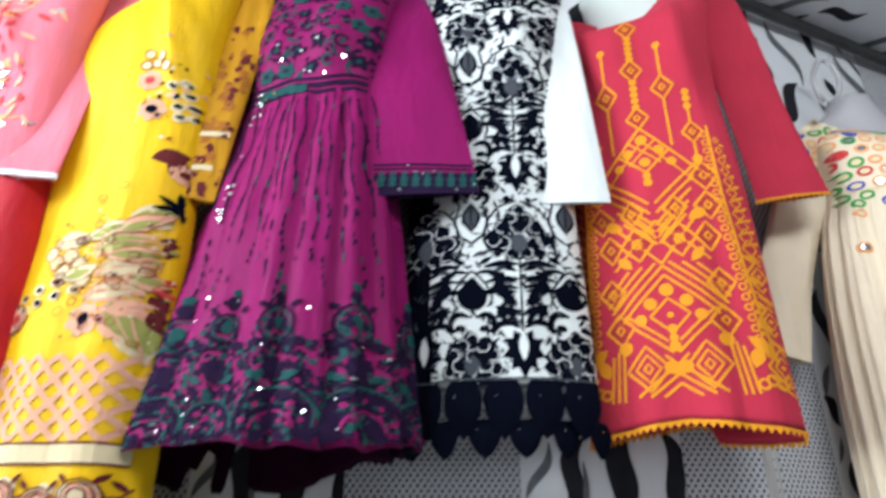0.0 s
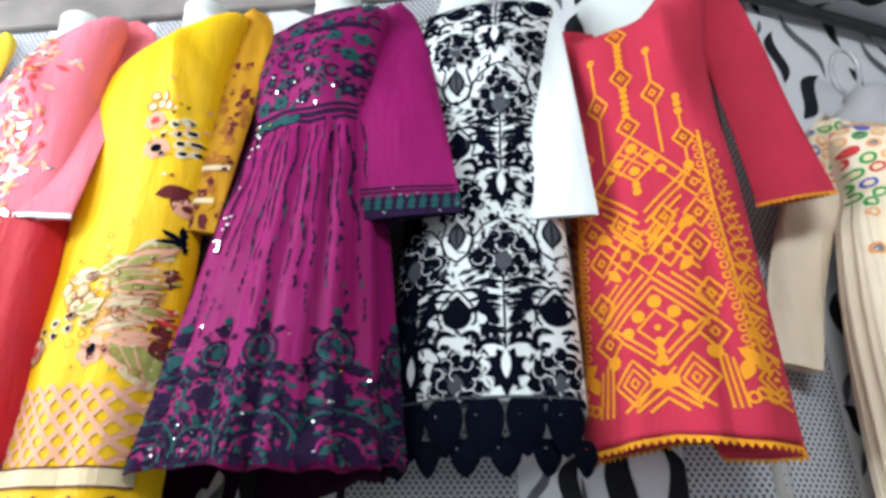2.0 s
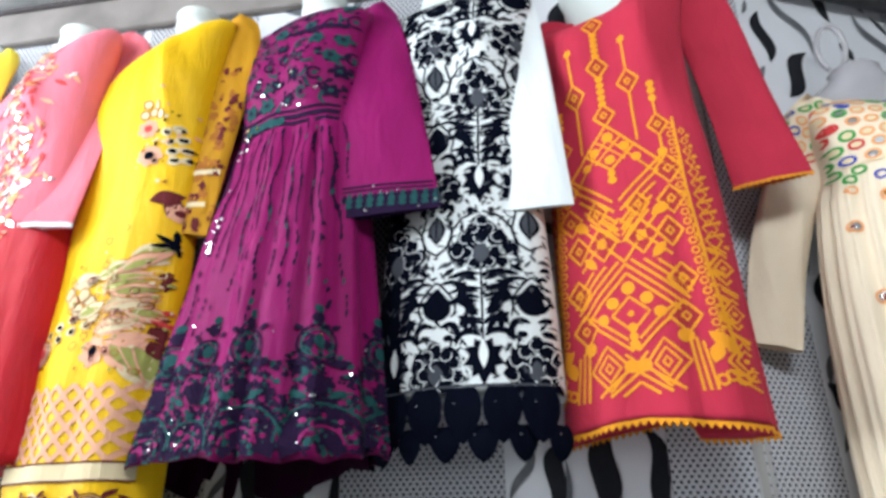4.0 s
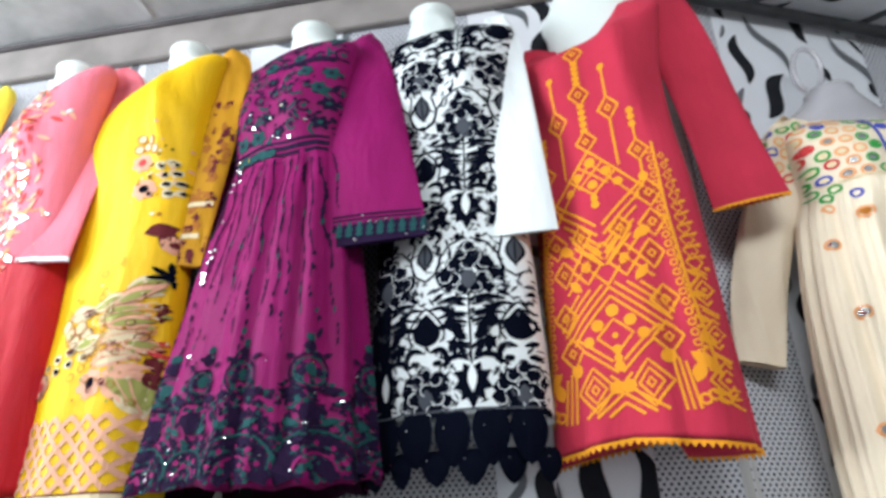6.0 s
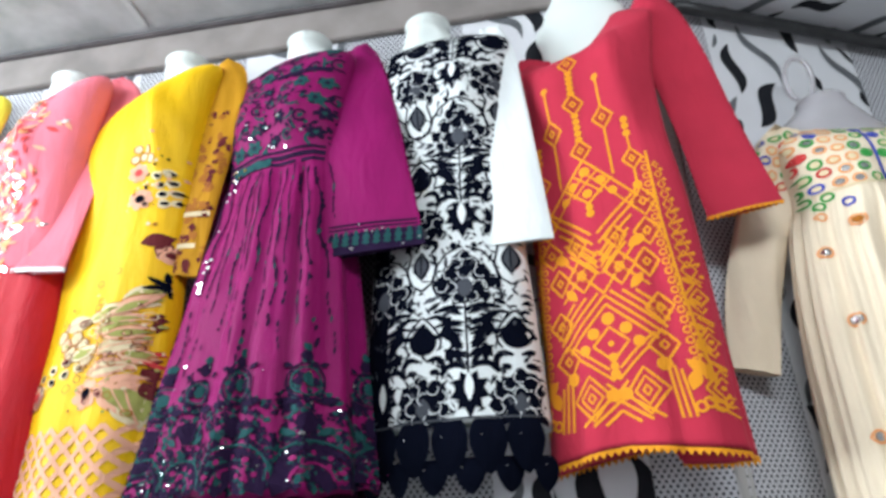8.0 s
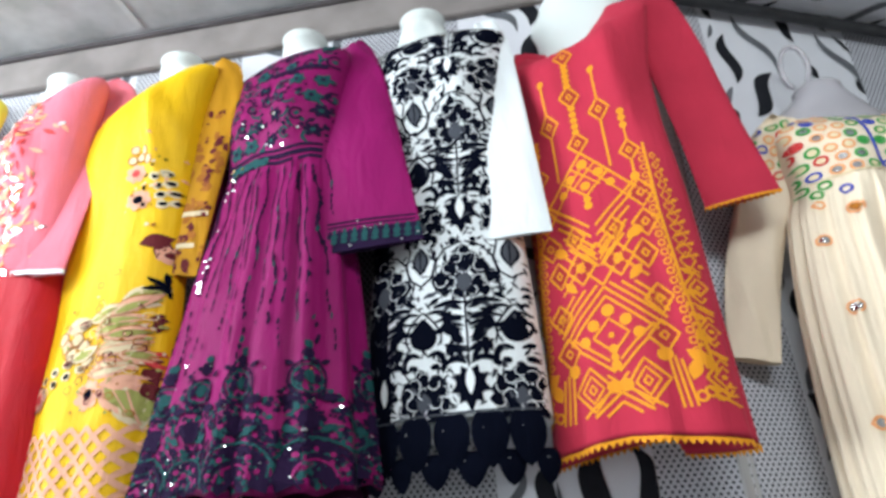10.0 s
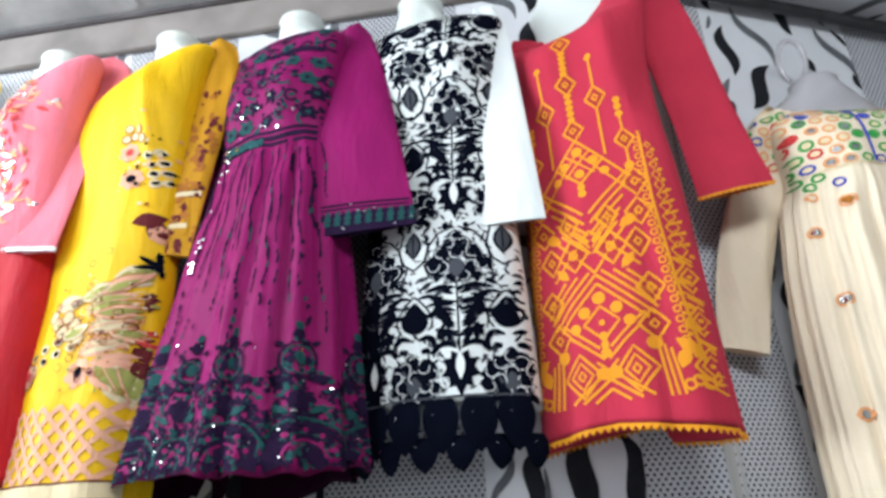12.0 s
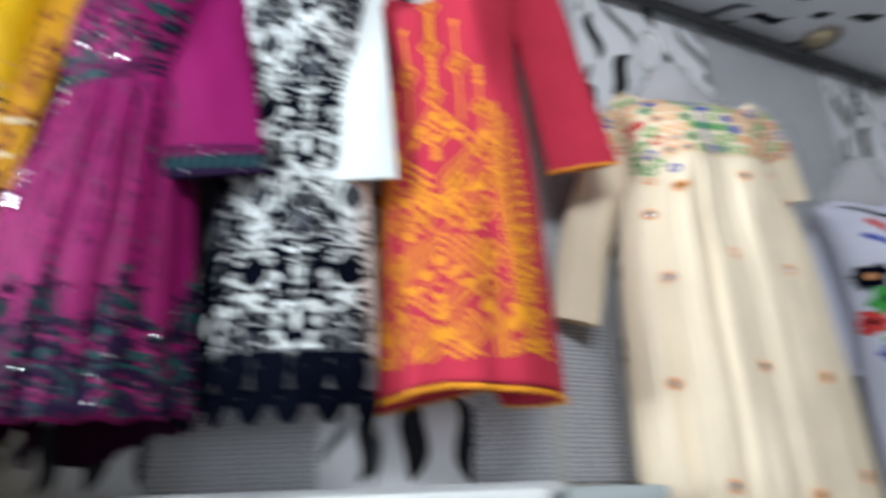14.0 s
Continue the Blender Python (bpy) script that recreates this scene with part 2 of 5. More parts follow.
def leaf_strip(wall, x0, x1, first, motif):
    """A white strip with dark curling leaves."""
    box("leaf_wallpaper_strip", (x0, 0.001, LEDGE_Z), (x1, 0.006, CEILING_Z), M_PAPER, wall)
    kinds = {0: ([], []), 1: ([], [])}
    z = first
    while z < CEILING_Z:
        for a, b, w, bow, head, kind, sway in motif:
            pts, faces = blade(a, b, w, bow, head, sway)
            verts, out = kinds[kind]
            base = len(verts)
            for u, v in pts:
                verts.append((min(max(x0 + u, x0), x1), -0.0008 - 0.0004 * kind, min(max(z + v, LEDGE_Z), CEILING_Z)))
            out.extend([tuple(base + q for q in f) for f in faces])
        z += REPEAT
    tagged(piece("leaf_print", *kinds[0], M_LEAF, wall, smooth=False), kind="stuff")
    tagged(piece("leaf_print_grey", *kinds[1], M_LEAFGREY, wall, smooth=False), kind="stuff")


def dotted_strip(wall, x0, x1):
    box("dotted_wallpaper_strip", (x0, 0.001, LEDGE_Z), (x1, 0.006, CEILING_Z), M_DOTS, wall)


wall_core(wall_left, -6.9, 0.0)
wall_core(wall_right, -0.03, 2.85)
# strips of the straight wall, from the bend towards the west
EDGES = [(-0.187, -0.01, "dots"), (-0.50, -0.187, "leaf"), (-0.835, -0.50, "dots"), (-1.13, -0.835, "leaf"), (-1.46, -1.13, "dots"), (-1.78, -1.46, "leaf"), (-2.1, -1.78, "dots")]
for x0, x1, what in EDGES:
    if what == "leaf":
        leaf_strip(wall_left, x0 + 0.001, x1, 1.535, NARROW_PRINT)
    else:
        dotted_strip(wall_left, x0 + 0.001, x1)
dotted_strip(wall_right, 0.002, 0.155)
leaf_strip(wall_right, 0.156, 0.632, 1.42, PRINT)
dotted_strip(wall_right, 0.633, 1.16)
leaf_strip(wall_right, 1.161, 1.636, 1.42, PRINT)
dotted_strip(wall_right, 1.637, 2.1)

floor = tagged(box("floor", (-6.2, -3.0, -0.1), (3.2, 2.9, 0.0), M_FLOOR), "grey tiled shop floor", "floor", kind="structure")
tagged(box("wall_south", (-6.2, -3.12, 0), (3.2, -3.0, 3.3), M_PLASTER), "plain plastered shop wall", "wall", kind="structure")
wall_west = tagged(new("wall_west"), "plastered shop wall with a wide shop window", "wall", kind="structure")
for lo, hi in (((-6.32, -3.12, 0), (-6.2, -2.351, 3.3)), ((-6.32, -0.049, 0), (-6.2, 1.5, 3.3)), ((-6.32, -2.35, 0), (-6.2, -0.05, 0.68)), ((-6.32, -2.35, 2.95), (-6.2, -0.05, 3.3))):
    box("wall_panel", lo, hi, M_PLASTER, wall_west)
window = tagged(new("window_1"), "wide shop window with a dark frame", "window", kind="structure")
for lo, hi in (((-6.29, -2.349, 0.681), (-6.23, -2.30, 2.949)), ((-6.29, -0.10, 0.681), (-6.23, -0.051, 2.949)), ((-6.29, -2.299, 0.681), (-6.23, -0.101, 0.73)), ((-6.29, -2.299, 2.90), (-6.23, -0.101, 2.949)), ((-6.28, -1.22, 0.731), (-6.24, -1.18, 2.899))):
    box("window_frame", lo, hi, M_BLACKMETAL, window, 0.003)
M_GLASS = material("window_glass", (0.9, 0.95, 0.95), 0.02, 0, 0.01)
M_GLASS.node_tree.nodes["Principled BSDF"].inputs["Transmission Weight"].default_value = 1.0
for y0, y1 in ((-2.299, -1.221), (-1.179, -0.101)):
    pane = box("pane", (-6.263, y0, 0.731), (-6.257, y1, 2.899), M_GLASS, window)
    pane.visible_shadow = False
tagged(box("wall_east", (3.2, -3.12, 0), (3.32, 2.9, 3.3), M_PLASTER), "plain plastered shop wall", "wall", kind="structure")
tagged(box("ceiling", (-6.3, -3.1, CEILING_Z + 0.004), (3.3, 2.9, CEILING_Z + 0.12), M_CEILING), "pale panelled ceiling with worn marks", "ceiling", kind="structure")


# ---- garments ----
HEM_Z = 1.665
RING = 96


def garment_rings(rows, length, neck_drop, folds, seed, scallop=0.0, slant=0.0, neck=(0.0, 0.0), neck_round=0.55, creases=(), hem=None, spread=0.09, narrow=0.0, narrow_left=0.0, bust=0.020, n=60):
    """Rings from hem to neckline. rows: (height 0..1, half width, half depth, shift forward). creases: ridges (x, z, x, z, width, height) of the front."""
    rnd = random.Random(seed)
    ph = [rnd.uniform(0, 6.28) for _ in range(4)]
    rings = []
    gathered = folds[1] > 20
    sides = RING * 3 if gathered else RING
    neck_start = 0.82 if neck_drop > 0.08 else 0.9
    for i in range(n + 1):
        v = i / n
        v = 1 - (1 - v) ** 1.25 if v > 0.0 else 0.0
        a, b, fwd = spline(rows, v)
        ring = []
        fade = max(0.0, 1 - v / folds[2]) ** 0.8
        if folds[1] > 10:
            fade = min(1.0, max(0.0, (folds[2] - v) / 0.07)) * (0.45 + 0.55 * fade)
        for j in range(sides):
            th = 2 * math.pi * j / sides
            c, s = math.cos(th), math.sin(th)
            px = a * math.copysign(abs(c) ** 0.86, c)
            py = b * math.copysign(abs(s) ** 0.86, s)
            t1 = folds[1] * th + ph[0] + 0.9 * math.sin(2 * th + ph[1]) + 0.5 * math.sin(3 * v + ph[3])
            pleat = 2 * abs(math.sin(t1 / 2)) ** 0.6 - 1.2
            if gathered:
                t1 += 1.5 * math.sin(5 * th + ph[2]) + 0.7 * math.sin(9 * th + ph[1] + 2.5 * v)
                pleat = (2 * abs(math.sin(t1 / 2)) ** 0.8 - 1.2) * (0.75 + 0.45 * math.sin(4 * th + ph[3]) * math.sin(7 * v + 3 * th)) + 0.45 * math.sin(2.6 * t1 + 4 * v) * v
            f = folds[0] * fade * (pleat + 0.35 * math.sin(round(folds[1] * 1.7) * th + ph[2] + v * 2))
            r = math.hypot(px, py) + 1e-6
            px, py = px * (1 + f / r), py * (1 + f / r)
            # the back lies flat towards the wall
            if py > 0:
                py *= 0.75
            z = v * length
            # the fullness of the bust
            if s < 0:
                py -= bust * math.exp(-(((v - 0.77) / 0.085) ** 2)) * (math.exp(-(((px - 0.068) / 0.045) ** 2)) + math.exp(-(((px + 0.068) / 0.045) ** 2)))
            # loose drag lines in the cloth
            w = math.sin(30 * px + 15 * z + ph[0]) * math.sin(11 * px - 8 * z + ph[1]) + 0.6 * math.sin(50 * px - 10 * z + ph[2]) * math.sin(7 * z + 9 * px + ph[3])
            py -= 0.0042 * w * min(1.0, 4 * (1 - v)) * max(0.0, -s)
            top = max(0.0, (v - neck_start) / (1 - neck_start))
            z -= neck_drop * max(0.0, -s) ** (neck_round if neck_drop > 0.08 else 0.7) * top**1.3
            if slant:
                # it hangs askew, one shoulder lower and further out
                ramp = min(1.0, max(0.0, (v - 0.72) / 0.2))
                z += slant * (px - 0.12) * ramp
                if px < 0 and spread < 0:
                    px *= 1 - 0.06 * ramp
                px *= 1 + (spread * min(1.0, max(0.0, (v - 0.2) / 0.5)) if px < 0 else 0.0)
            if px > 0:
                px *= 1 - narrow * max(0.0, 1 - v / 0.6)
            else:
                px *= 1 - narrow_left * max(0.0, 1 - v / 0.6)
            px += neck[0] * top
            z -= neck[1] * top * min(1.0, max(0.0, (0.09 - px) / 0.08))
            if s < 0:
                for x0, z0, x1, z1, wide, high in creases:
                    ex, ez = x1 - x0, z1 - z0
                    u = min(1.0, max(0.0, ((px - x0) * ex + (z - z0) * ez) / (ex * ex + ez * ez)))
                    d = math.hypot(px - x0 - u * ex, z - z0 - u * ez)
                    py -= high * -s * math.sin(math.pi * (0.12 + 0.76 * u)) * math.exp(-((d / wide) ** 2))
            if hem and v < 0.14:
                z += hem(px, s) * (1 - v / 0.14) ** 1.4
            if scallop and v < 0.12:
                z += scallop * (1 - v / 0.12) * (0.5 + 0.5 * math.sin(folds[1] * th + ph[0]))
            ring.append(Vector((px, py - fwd, z)))
        rings.append(ring)
    return rings


def thicken(rings):
    """Turns the cloth in at hem and neckline so that its edges show a thickness."""
    inner_low = [Vector((p.x * 0.97, p.y * 0.97, p.z + 0.012)) for p in rings[0]]
    deep_low = [Vector((p.x * 0.93, p.y * 0.93, p.z)) for p in rings[10]]
    mid = sum(rings[-1], Vector()) / len(rings[-1])
    inner_top = [mid + (p - mid) * 0.96 + Vector((0, 0, -0.006)) for p in rings[-1]]
    deep_top = [mid + (p - mid) * 0.95 + Vector((0, 0, -0.06)) for p in rings[-1]]
    return [deep_low, inner_low] + rings + [inner_top, deep_top]


def sleeve_rings(path, flat, seed, n=26, sides=40, wrinkle=0.0035):
    """A sleeve along world points (x, y, z, half width)."""
    rnd = random.Random(seed)
    ph = rnd.uniform(0, 6)
    rows = [(k / (len(path) - 1), *p) for k, p in enumerate(path)]
    pts = [spline(rows, i / n) for i in range(n + 1)]
    rings = []
    for i, (x, y, z, w) in enumerate(pts):
        a, b = Vector(pts[max(i - 1, 0)][:3]), Vector(pts[min(i + 1, n)][:3])
        t = (b - a).normalized()
        s = t.cross(Vector((0, 1, 0))).normalized()
        u = s.cross(t).normalized()
        d = w * (flat + (1 - flat) * 0.35 * (1 - i / n))
        ring = []
        for k in range(sides):
            th = 2 * math.pi * k / sides
            wr = (wrinkle * math.sin(3 * th + ph + i * 0.35) + 0.6 * wrinkle * math.sin(5 * th - i * 0.6 + ph)) * (1 - 0.75 * i / n)
            ring.append(Vector((x, y, z)) + s * (math.cos(th) * w) + u * (math.sin(th) * d + wr))
        rings.append(ring)
    return rings


def kurta(name, at, yaw, length, rows, neck_drop, folds, mat, label, sleeves, seed, hem_z=HEM_Z, **shape):
    """A garment as an Empty at its hem with a body and its sleeves under it."""
    ob = tagged(new(name), label, "dress", group="garments on the wall")
    ob.matrix_world = pose(at[0], at[1], hem_z, 0, 0, yaw)
    inv = ob.matrix_world.inverted()
    rings = garment_rings(rows, length, neck_drop, folds, seed, **shape)
    body = piece("body", *loft(thicken(rings)), mat, ob)
    made = [ob, body, rings]
    for k, (path, flat, smat, *crumple) in enumerate(sleeves):
        r = sleeve_rings(path, flat, seed + k, wrinkle=crumple[0] if crumple else 0.0035)
        last = r[-1]
        mid = sum(last, Vector()) / len(last)
        r.append([p + Vector((0, 0, -0.0015)) for p in last])
        r.append([mid + (p - mid) * 0.97 + Vector((0, 0, 0.004)) for p in last])
        back = r[-7]
        centre = sum(back, Vector()) / len(back)
        r.append([centre + (p - mid) * 0.3 for p in last])
        r = [[inv @ p for p in ring] for ring in r]
        made.append(piece("sleeve", *loft(r, cap_start=True), smat, ob))
    return made


def mannequin(at, yaw, top_z, mat, neck=0.060, lean=0.0, base=0.26, full=1.0, sloping=False):
    """A hanging half bust: chest, shoulders and neck in one mesh, with a flat cut on top."""
    rows = [(0, 0.10, 0.035), (0.35, 0.105, 0.036), (0.55, 0.10 * full, 0.034 * full), (0.66, 0.075 * full**1.6, 0.034 * full**2), (0.76, neck * 1.2 * full, 0.042 * full), (0.86, neck, neck * 0.95), (0.95, neck * 0.95, neck * 0.92), (1.0, neck * 1.02, neck)]
    if sloping:
        rows = [(0, 0.12, 0.04), (0.4, 0.155, 0.05), (0.55, 0.15, 0.055), (0.68, 0.128, 0.058), (0.80, 0.092, 0.058), (0.90, 0.066, 0.054), (0.97, neck, neck * 0.95), (1.0, neck, neck * 0.95)]
    n, rings = 40, []
    for i in range(n + 1):
        v = i / n
        a, b = spline(rows, v)
        rings.append([Vector((a * math.cos(t), b * math.sin(t) + lean * max(0, v - 0.6), (v - 1) * base)) for t in [2 * math.pi * k / 40 for k in range(40)]])
    rings.append([Vector((p.x * 0.9, p.y * 0.9, p.z + 0.006)) for p in rings[-1]])
    ob = piece("mannequin", *loft(rings, True, True), mat)
    ob.matrix_world = pose(at[0], at[1], top_z, 0, 0, yaw)
    return tagged(ob, "glossy white plastic half-bust mannequin hung on the wall", "mannequin", group="mannequins")


STRAIGHT = [(0, 0.182, 0.10, 0.0), (0.2, 0.175, 0.092, 0.0), (0.5, 0.160, 0.078, 0.0), (0.66, 0.152, 0.074, 0.0), (0.8, 0.160, 0.078, 0.004), (0.88, 0.170, 0.076, 0.0), (0.92, 0.180, 0.070, -0.003), (0.945, 0.178, 0.064, -0.007), (0.965, 0.155, 0.058, -0.012), (0.985, 0.106, 0.054, -0.018), (1.0, 0.058, 0.050, -0.026)]


def rows_with(base, changes):
    return sorted([r for r in base if r[0] not in [c[0] for c in changes]] + changes)


WIDE_NECK = rows_with(STRAIGHT, [(0.66, 0.146, 0.074, 0.0), (0.8, 0.148, 0.078, 0.004), (0, 0.178, 0.115, 0.0), (0.2, 0.17, 0.10, 0.0), (0.92, 0.182, 0.07, -0.003), (0.945, 0.188, 0.064, -0.008), (0.965, 0.178, 0.06, -0.012), (0.985, 0.146, 0.058, -0.016), (1.0, 0.104, 0.058, -0.02)])
coral = kurta("kurta", (0.445, 1.25), -20, 1.075, WIDE_NECK, 0.10, (0.006, 7, 0.7), M_CORAL,
              "coral red kurta with orange geometric embroidery on a mannequin",
              [([(0.575, 1.245, 2.742, 0.030), (0.613, 1.235, 2.712, 0.058), (0.648, 1.24, 2.56, 0.066), (0.682, 1.24, 2.36, 0.068), (0.710, 1.23, 2.162, 0.076)], 0.08, M_CORAL),
               ([(0.33, 1.295, 2.66, 0.04), (0.30, 1.305, 2.5, 0.05), (0.295, 1.31, 2.25, 0.05)], 0.2, M_CORAL)], 1, slant=0.04, neck=(-0.026, 0.034), neck_round=1.1,
              creases=((0.172, 0.98, 0.140, 0.70, 0.024, -0.034), (0.070, 0.97, 0.112, 0.66, 0.026, 0.016), (0.10, 0.55, 0.15, 0.05, 0.02, 0.008), (-0.10, 0.5, -0.13, 0.05, 0.018, -0.007)),
              hem=lambda x, s: 0.036 - 0.020 * abs(x) / 0.17 + max(0.0, s) * (0.022 if x < 0.03 else -0.006))
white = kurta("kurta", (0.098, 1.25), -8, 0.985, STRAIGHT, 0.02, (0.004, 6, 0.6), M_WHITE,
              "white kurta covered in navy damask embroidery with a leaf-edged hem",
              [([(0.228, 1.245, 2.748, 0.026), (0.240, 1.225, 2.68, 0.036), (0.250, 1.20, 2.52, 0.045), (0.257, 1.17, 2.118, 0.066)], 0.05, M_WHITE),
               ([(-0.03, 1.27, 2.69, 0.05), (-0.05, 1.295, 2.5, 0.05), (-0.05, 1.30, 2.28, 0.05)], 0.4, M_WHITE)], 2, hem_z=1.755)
FLARED = [(0, 0.300, 0.17, 0.02), (0.2, 0.248, 0.15, 0.012), (0.45, 0.195, 0.115, 0.004), (0.62, 0.163, 0.088, 0.0), (0.68, 0.152, 0.082, 0.0), (0.8, 0.165, 0.082, 0.004), (0.88, 0.170, 0.076, 0.0), (0.92, 0.180, 0.070, -0.003), (0.945, 0.178, 0.064, -0.007), (0.965, 0.155, 0.058, -0.012), (0.985, 0.106, 0.054, -0.018), (1.0, 0.058, 0.050, -0.026)]
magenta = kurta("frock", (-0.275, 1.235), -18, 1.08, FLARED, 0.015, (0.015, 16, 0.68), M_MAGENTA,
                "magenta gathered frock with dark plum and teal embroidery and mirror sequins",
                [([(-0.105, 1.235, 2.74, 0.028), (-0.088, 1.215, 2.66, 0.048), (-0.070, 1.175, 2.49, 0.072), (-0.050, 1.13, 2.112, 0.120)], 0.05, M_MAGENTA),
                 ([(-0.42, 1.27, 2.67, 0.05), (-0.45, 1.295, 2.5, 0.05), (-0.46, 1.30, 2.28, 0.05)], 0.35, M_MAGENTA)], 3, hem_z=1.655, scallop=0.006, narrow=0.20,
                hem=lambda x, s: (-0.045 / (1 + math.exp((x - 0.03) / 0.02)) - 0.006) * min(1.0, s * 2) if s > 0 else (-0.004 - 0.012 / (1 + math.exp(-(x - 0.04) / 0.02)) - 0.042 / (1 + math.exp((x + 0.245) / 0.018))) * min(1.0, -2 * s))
# shade under the skirt is painted on the turned-in hem bands
magenta[1].data.materials.append(M_INNER_SHADE)
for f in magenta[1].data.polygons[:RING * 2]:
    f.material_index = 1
BROAD = [(v, a * (1.12 if v < 0.6 else 1.18 if v < 0.975 else 1.0), b * (1.18 if v < 0.93 else 1.05), f) for v, a, b, f in STRAIGHT]
yellow = kurta("kurta", (-0.656, 1.24), -17, 1.14, BROAD, 0.02, (0.005, 6, 0.6), M_YELLOW,
               "bright yellow kurta with floral patchwork and mirror embroidery",
               [([(-0.462, 1.215, 2.735, 0.026), (-0.430, 1.21, 2.68, 0.040), (-0.436, 1.20, 2.55, 0.046), (-0.470, 1.19, 2.32, 0.050), (-0.492, 1.18, 2.13, 0.050)], 0.16, M_GOLD),
                ([(-0.70, 1.28, 2.60, 0.035), (-0.705, 1.31, 2.5, 0.04), (-0.71, 1.32, 2.28, 0.04)], 0.4, M_YELLOW)], 4, hem_z=1.60, slant=0.3, spread=-0.10, bust=0.002, narrow=0.16, narrow_left=0.14, hem=lambda x, s: -0.075,
               creases=((0.105, 1.02, 0.140, 0.78, 0.020, 0.030), (0.105, 1.0, 0.20, 0.86, 0.018, 0.022), (0.03, 0.95, 0.0, 0.35, 0.026, 0.004), (0.09, 0.70, 0.10, 0.2, 0.02, 0.007), (-0.06, 0.6, -0.08, 0.1, 0.018, -0.006)))
pink = kurta("kurta", (-0.945, 1.245), -24, 1.075, BROAD, 0.02, (0.006, 6, 0.6), M_RED,
             "pink and red kurta with shiny ribbon embroidery on a mannequin",
             [([(-0.775, 1.215, 2.735, 0.03), (-0.746, 1.235, 2.675, 0.050), (-0.783, 1.20, 2.5, 0.058), (-0.812, 1.13, 2.155, 0.082)], 0.06, M_PINK),
              ([(-1.06, 1.27, 2.62, 0.05), (-1.08, 1.30, 2.5, 0.05), (-1.09, 1.305, 2.28, 0.05)], 0.4, M_PINK)], 5, slant=0.3,
             creases=((0.06, 1.0, 0.12, 0.75, 0.018, 0.014), (0.0, 0.95, 0.10, 0.86, 0.014, 0.010), (0.05, 0.5, 0.06, 0.05, 0.025, 0.010)))
lime = kurta("kurta", (-1.26, 1.245), -24, 1.075, STRAIGHT, 0.02, (0.006, 6, 0.6), M_LIME,
             "lime yellow kurta at the end of the row", [([(-1.135, 1.235, 2.735, 0.03), (-1.108, 1.205, 2.68, 0.046), (-1.120, 1.185, 2.5, 0.055), (-1.15, 1.18, 2.25, 0.06)], 0.3, M_LIME)], 6)
LONG = [(0, 0.225, 0.13, 0.0), (0.3, 0.225, 0.13, 0.0), (0.55, 0.212, 0.125, 0.0), (0.72, 0.187, 0.108, 0.0), (0.785, 0.170, 0.098, 0.0), (0.87, 0.172, 0.098, 0.006), (0.92, 0.178, 0.086, 0.0), (0.95, 0.168, 0.075, -0.008), (0.975, 0.138, 0.065, -0.014), (1.0, 0.10, 0.06, -0.022)]
beige = kurta("frock", (1.0, 1.35), 10, 1.06, LONG, 0.05, (0.011, 21, 0.80), M_BEIGE,
              "beige gathered frock with a yoke of coloured mirror rings",
              [([(0.870, 1.325, 2.39, 0.03), (0.835, 1.325, 2.335, 0.05), (0.790, 1.345, 2.22, 0.056), (0.726, 1.35, 2.04, 0.056), (0.684, 1.345, 1.860, 0.050)], 0.3, M_BEIGE, 0.010),
               ([(1.145, 1.365, 2.385, 0.03), (1.178, 1.375, 2.33, 0.05), (1.212, 1.39, 2.235, 0.052), (1.232, 1.40, 2.145, 0.045)], 0.15, M_BEIGE)], 7, hem_z=1.36)
lilac = kurta("kurta", (1.575, 1.60), 8, 1.05, STRAIGHT, 0.05, (0.008, 7, 0.7), M_LILAC,
              "lilac white kurta with a bold flower motif",
              [([(1.44, 1.63, 2.19, 0.03), (1.425, 1.64, 2.12, 0.035), (1.43, 1.645, 2.0, 0.035), (1.44, 1.645, 1.78, 0.035)], 0.3, M_LILAC)], 8, hem_z=1.21)

for x, y, yaw, top, m in ((0.062, 1.305, -8, 2.838, M_PLASTIC), (-0.266, 1.305, -18, 2.842, M_PLASTIC), (-0.622, 1.305, -24, 2.840, M_PLASTIC), (-0.970, 1.305, -24, 2.836, M_PLASTIC), (-1.29, 1.305, -24, 2.84, M_PLASTIC)):
    mannequin((x, y), yaw, top, m)
mannequin((0.450, 1.285), -20, 2.875, M_PLASTIC, full=1.16)
mannequin((0.985, 1.385), 10, 2.495, M_CLEAR, 0.055, sloping=True)
mannequin((1.595, 1.66), 16, 2.37, M_CLEAR, 0.055, sloping=True)


# ---- needlework ----
from mathutils.bvhtree import BVHTree


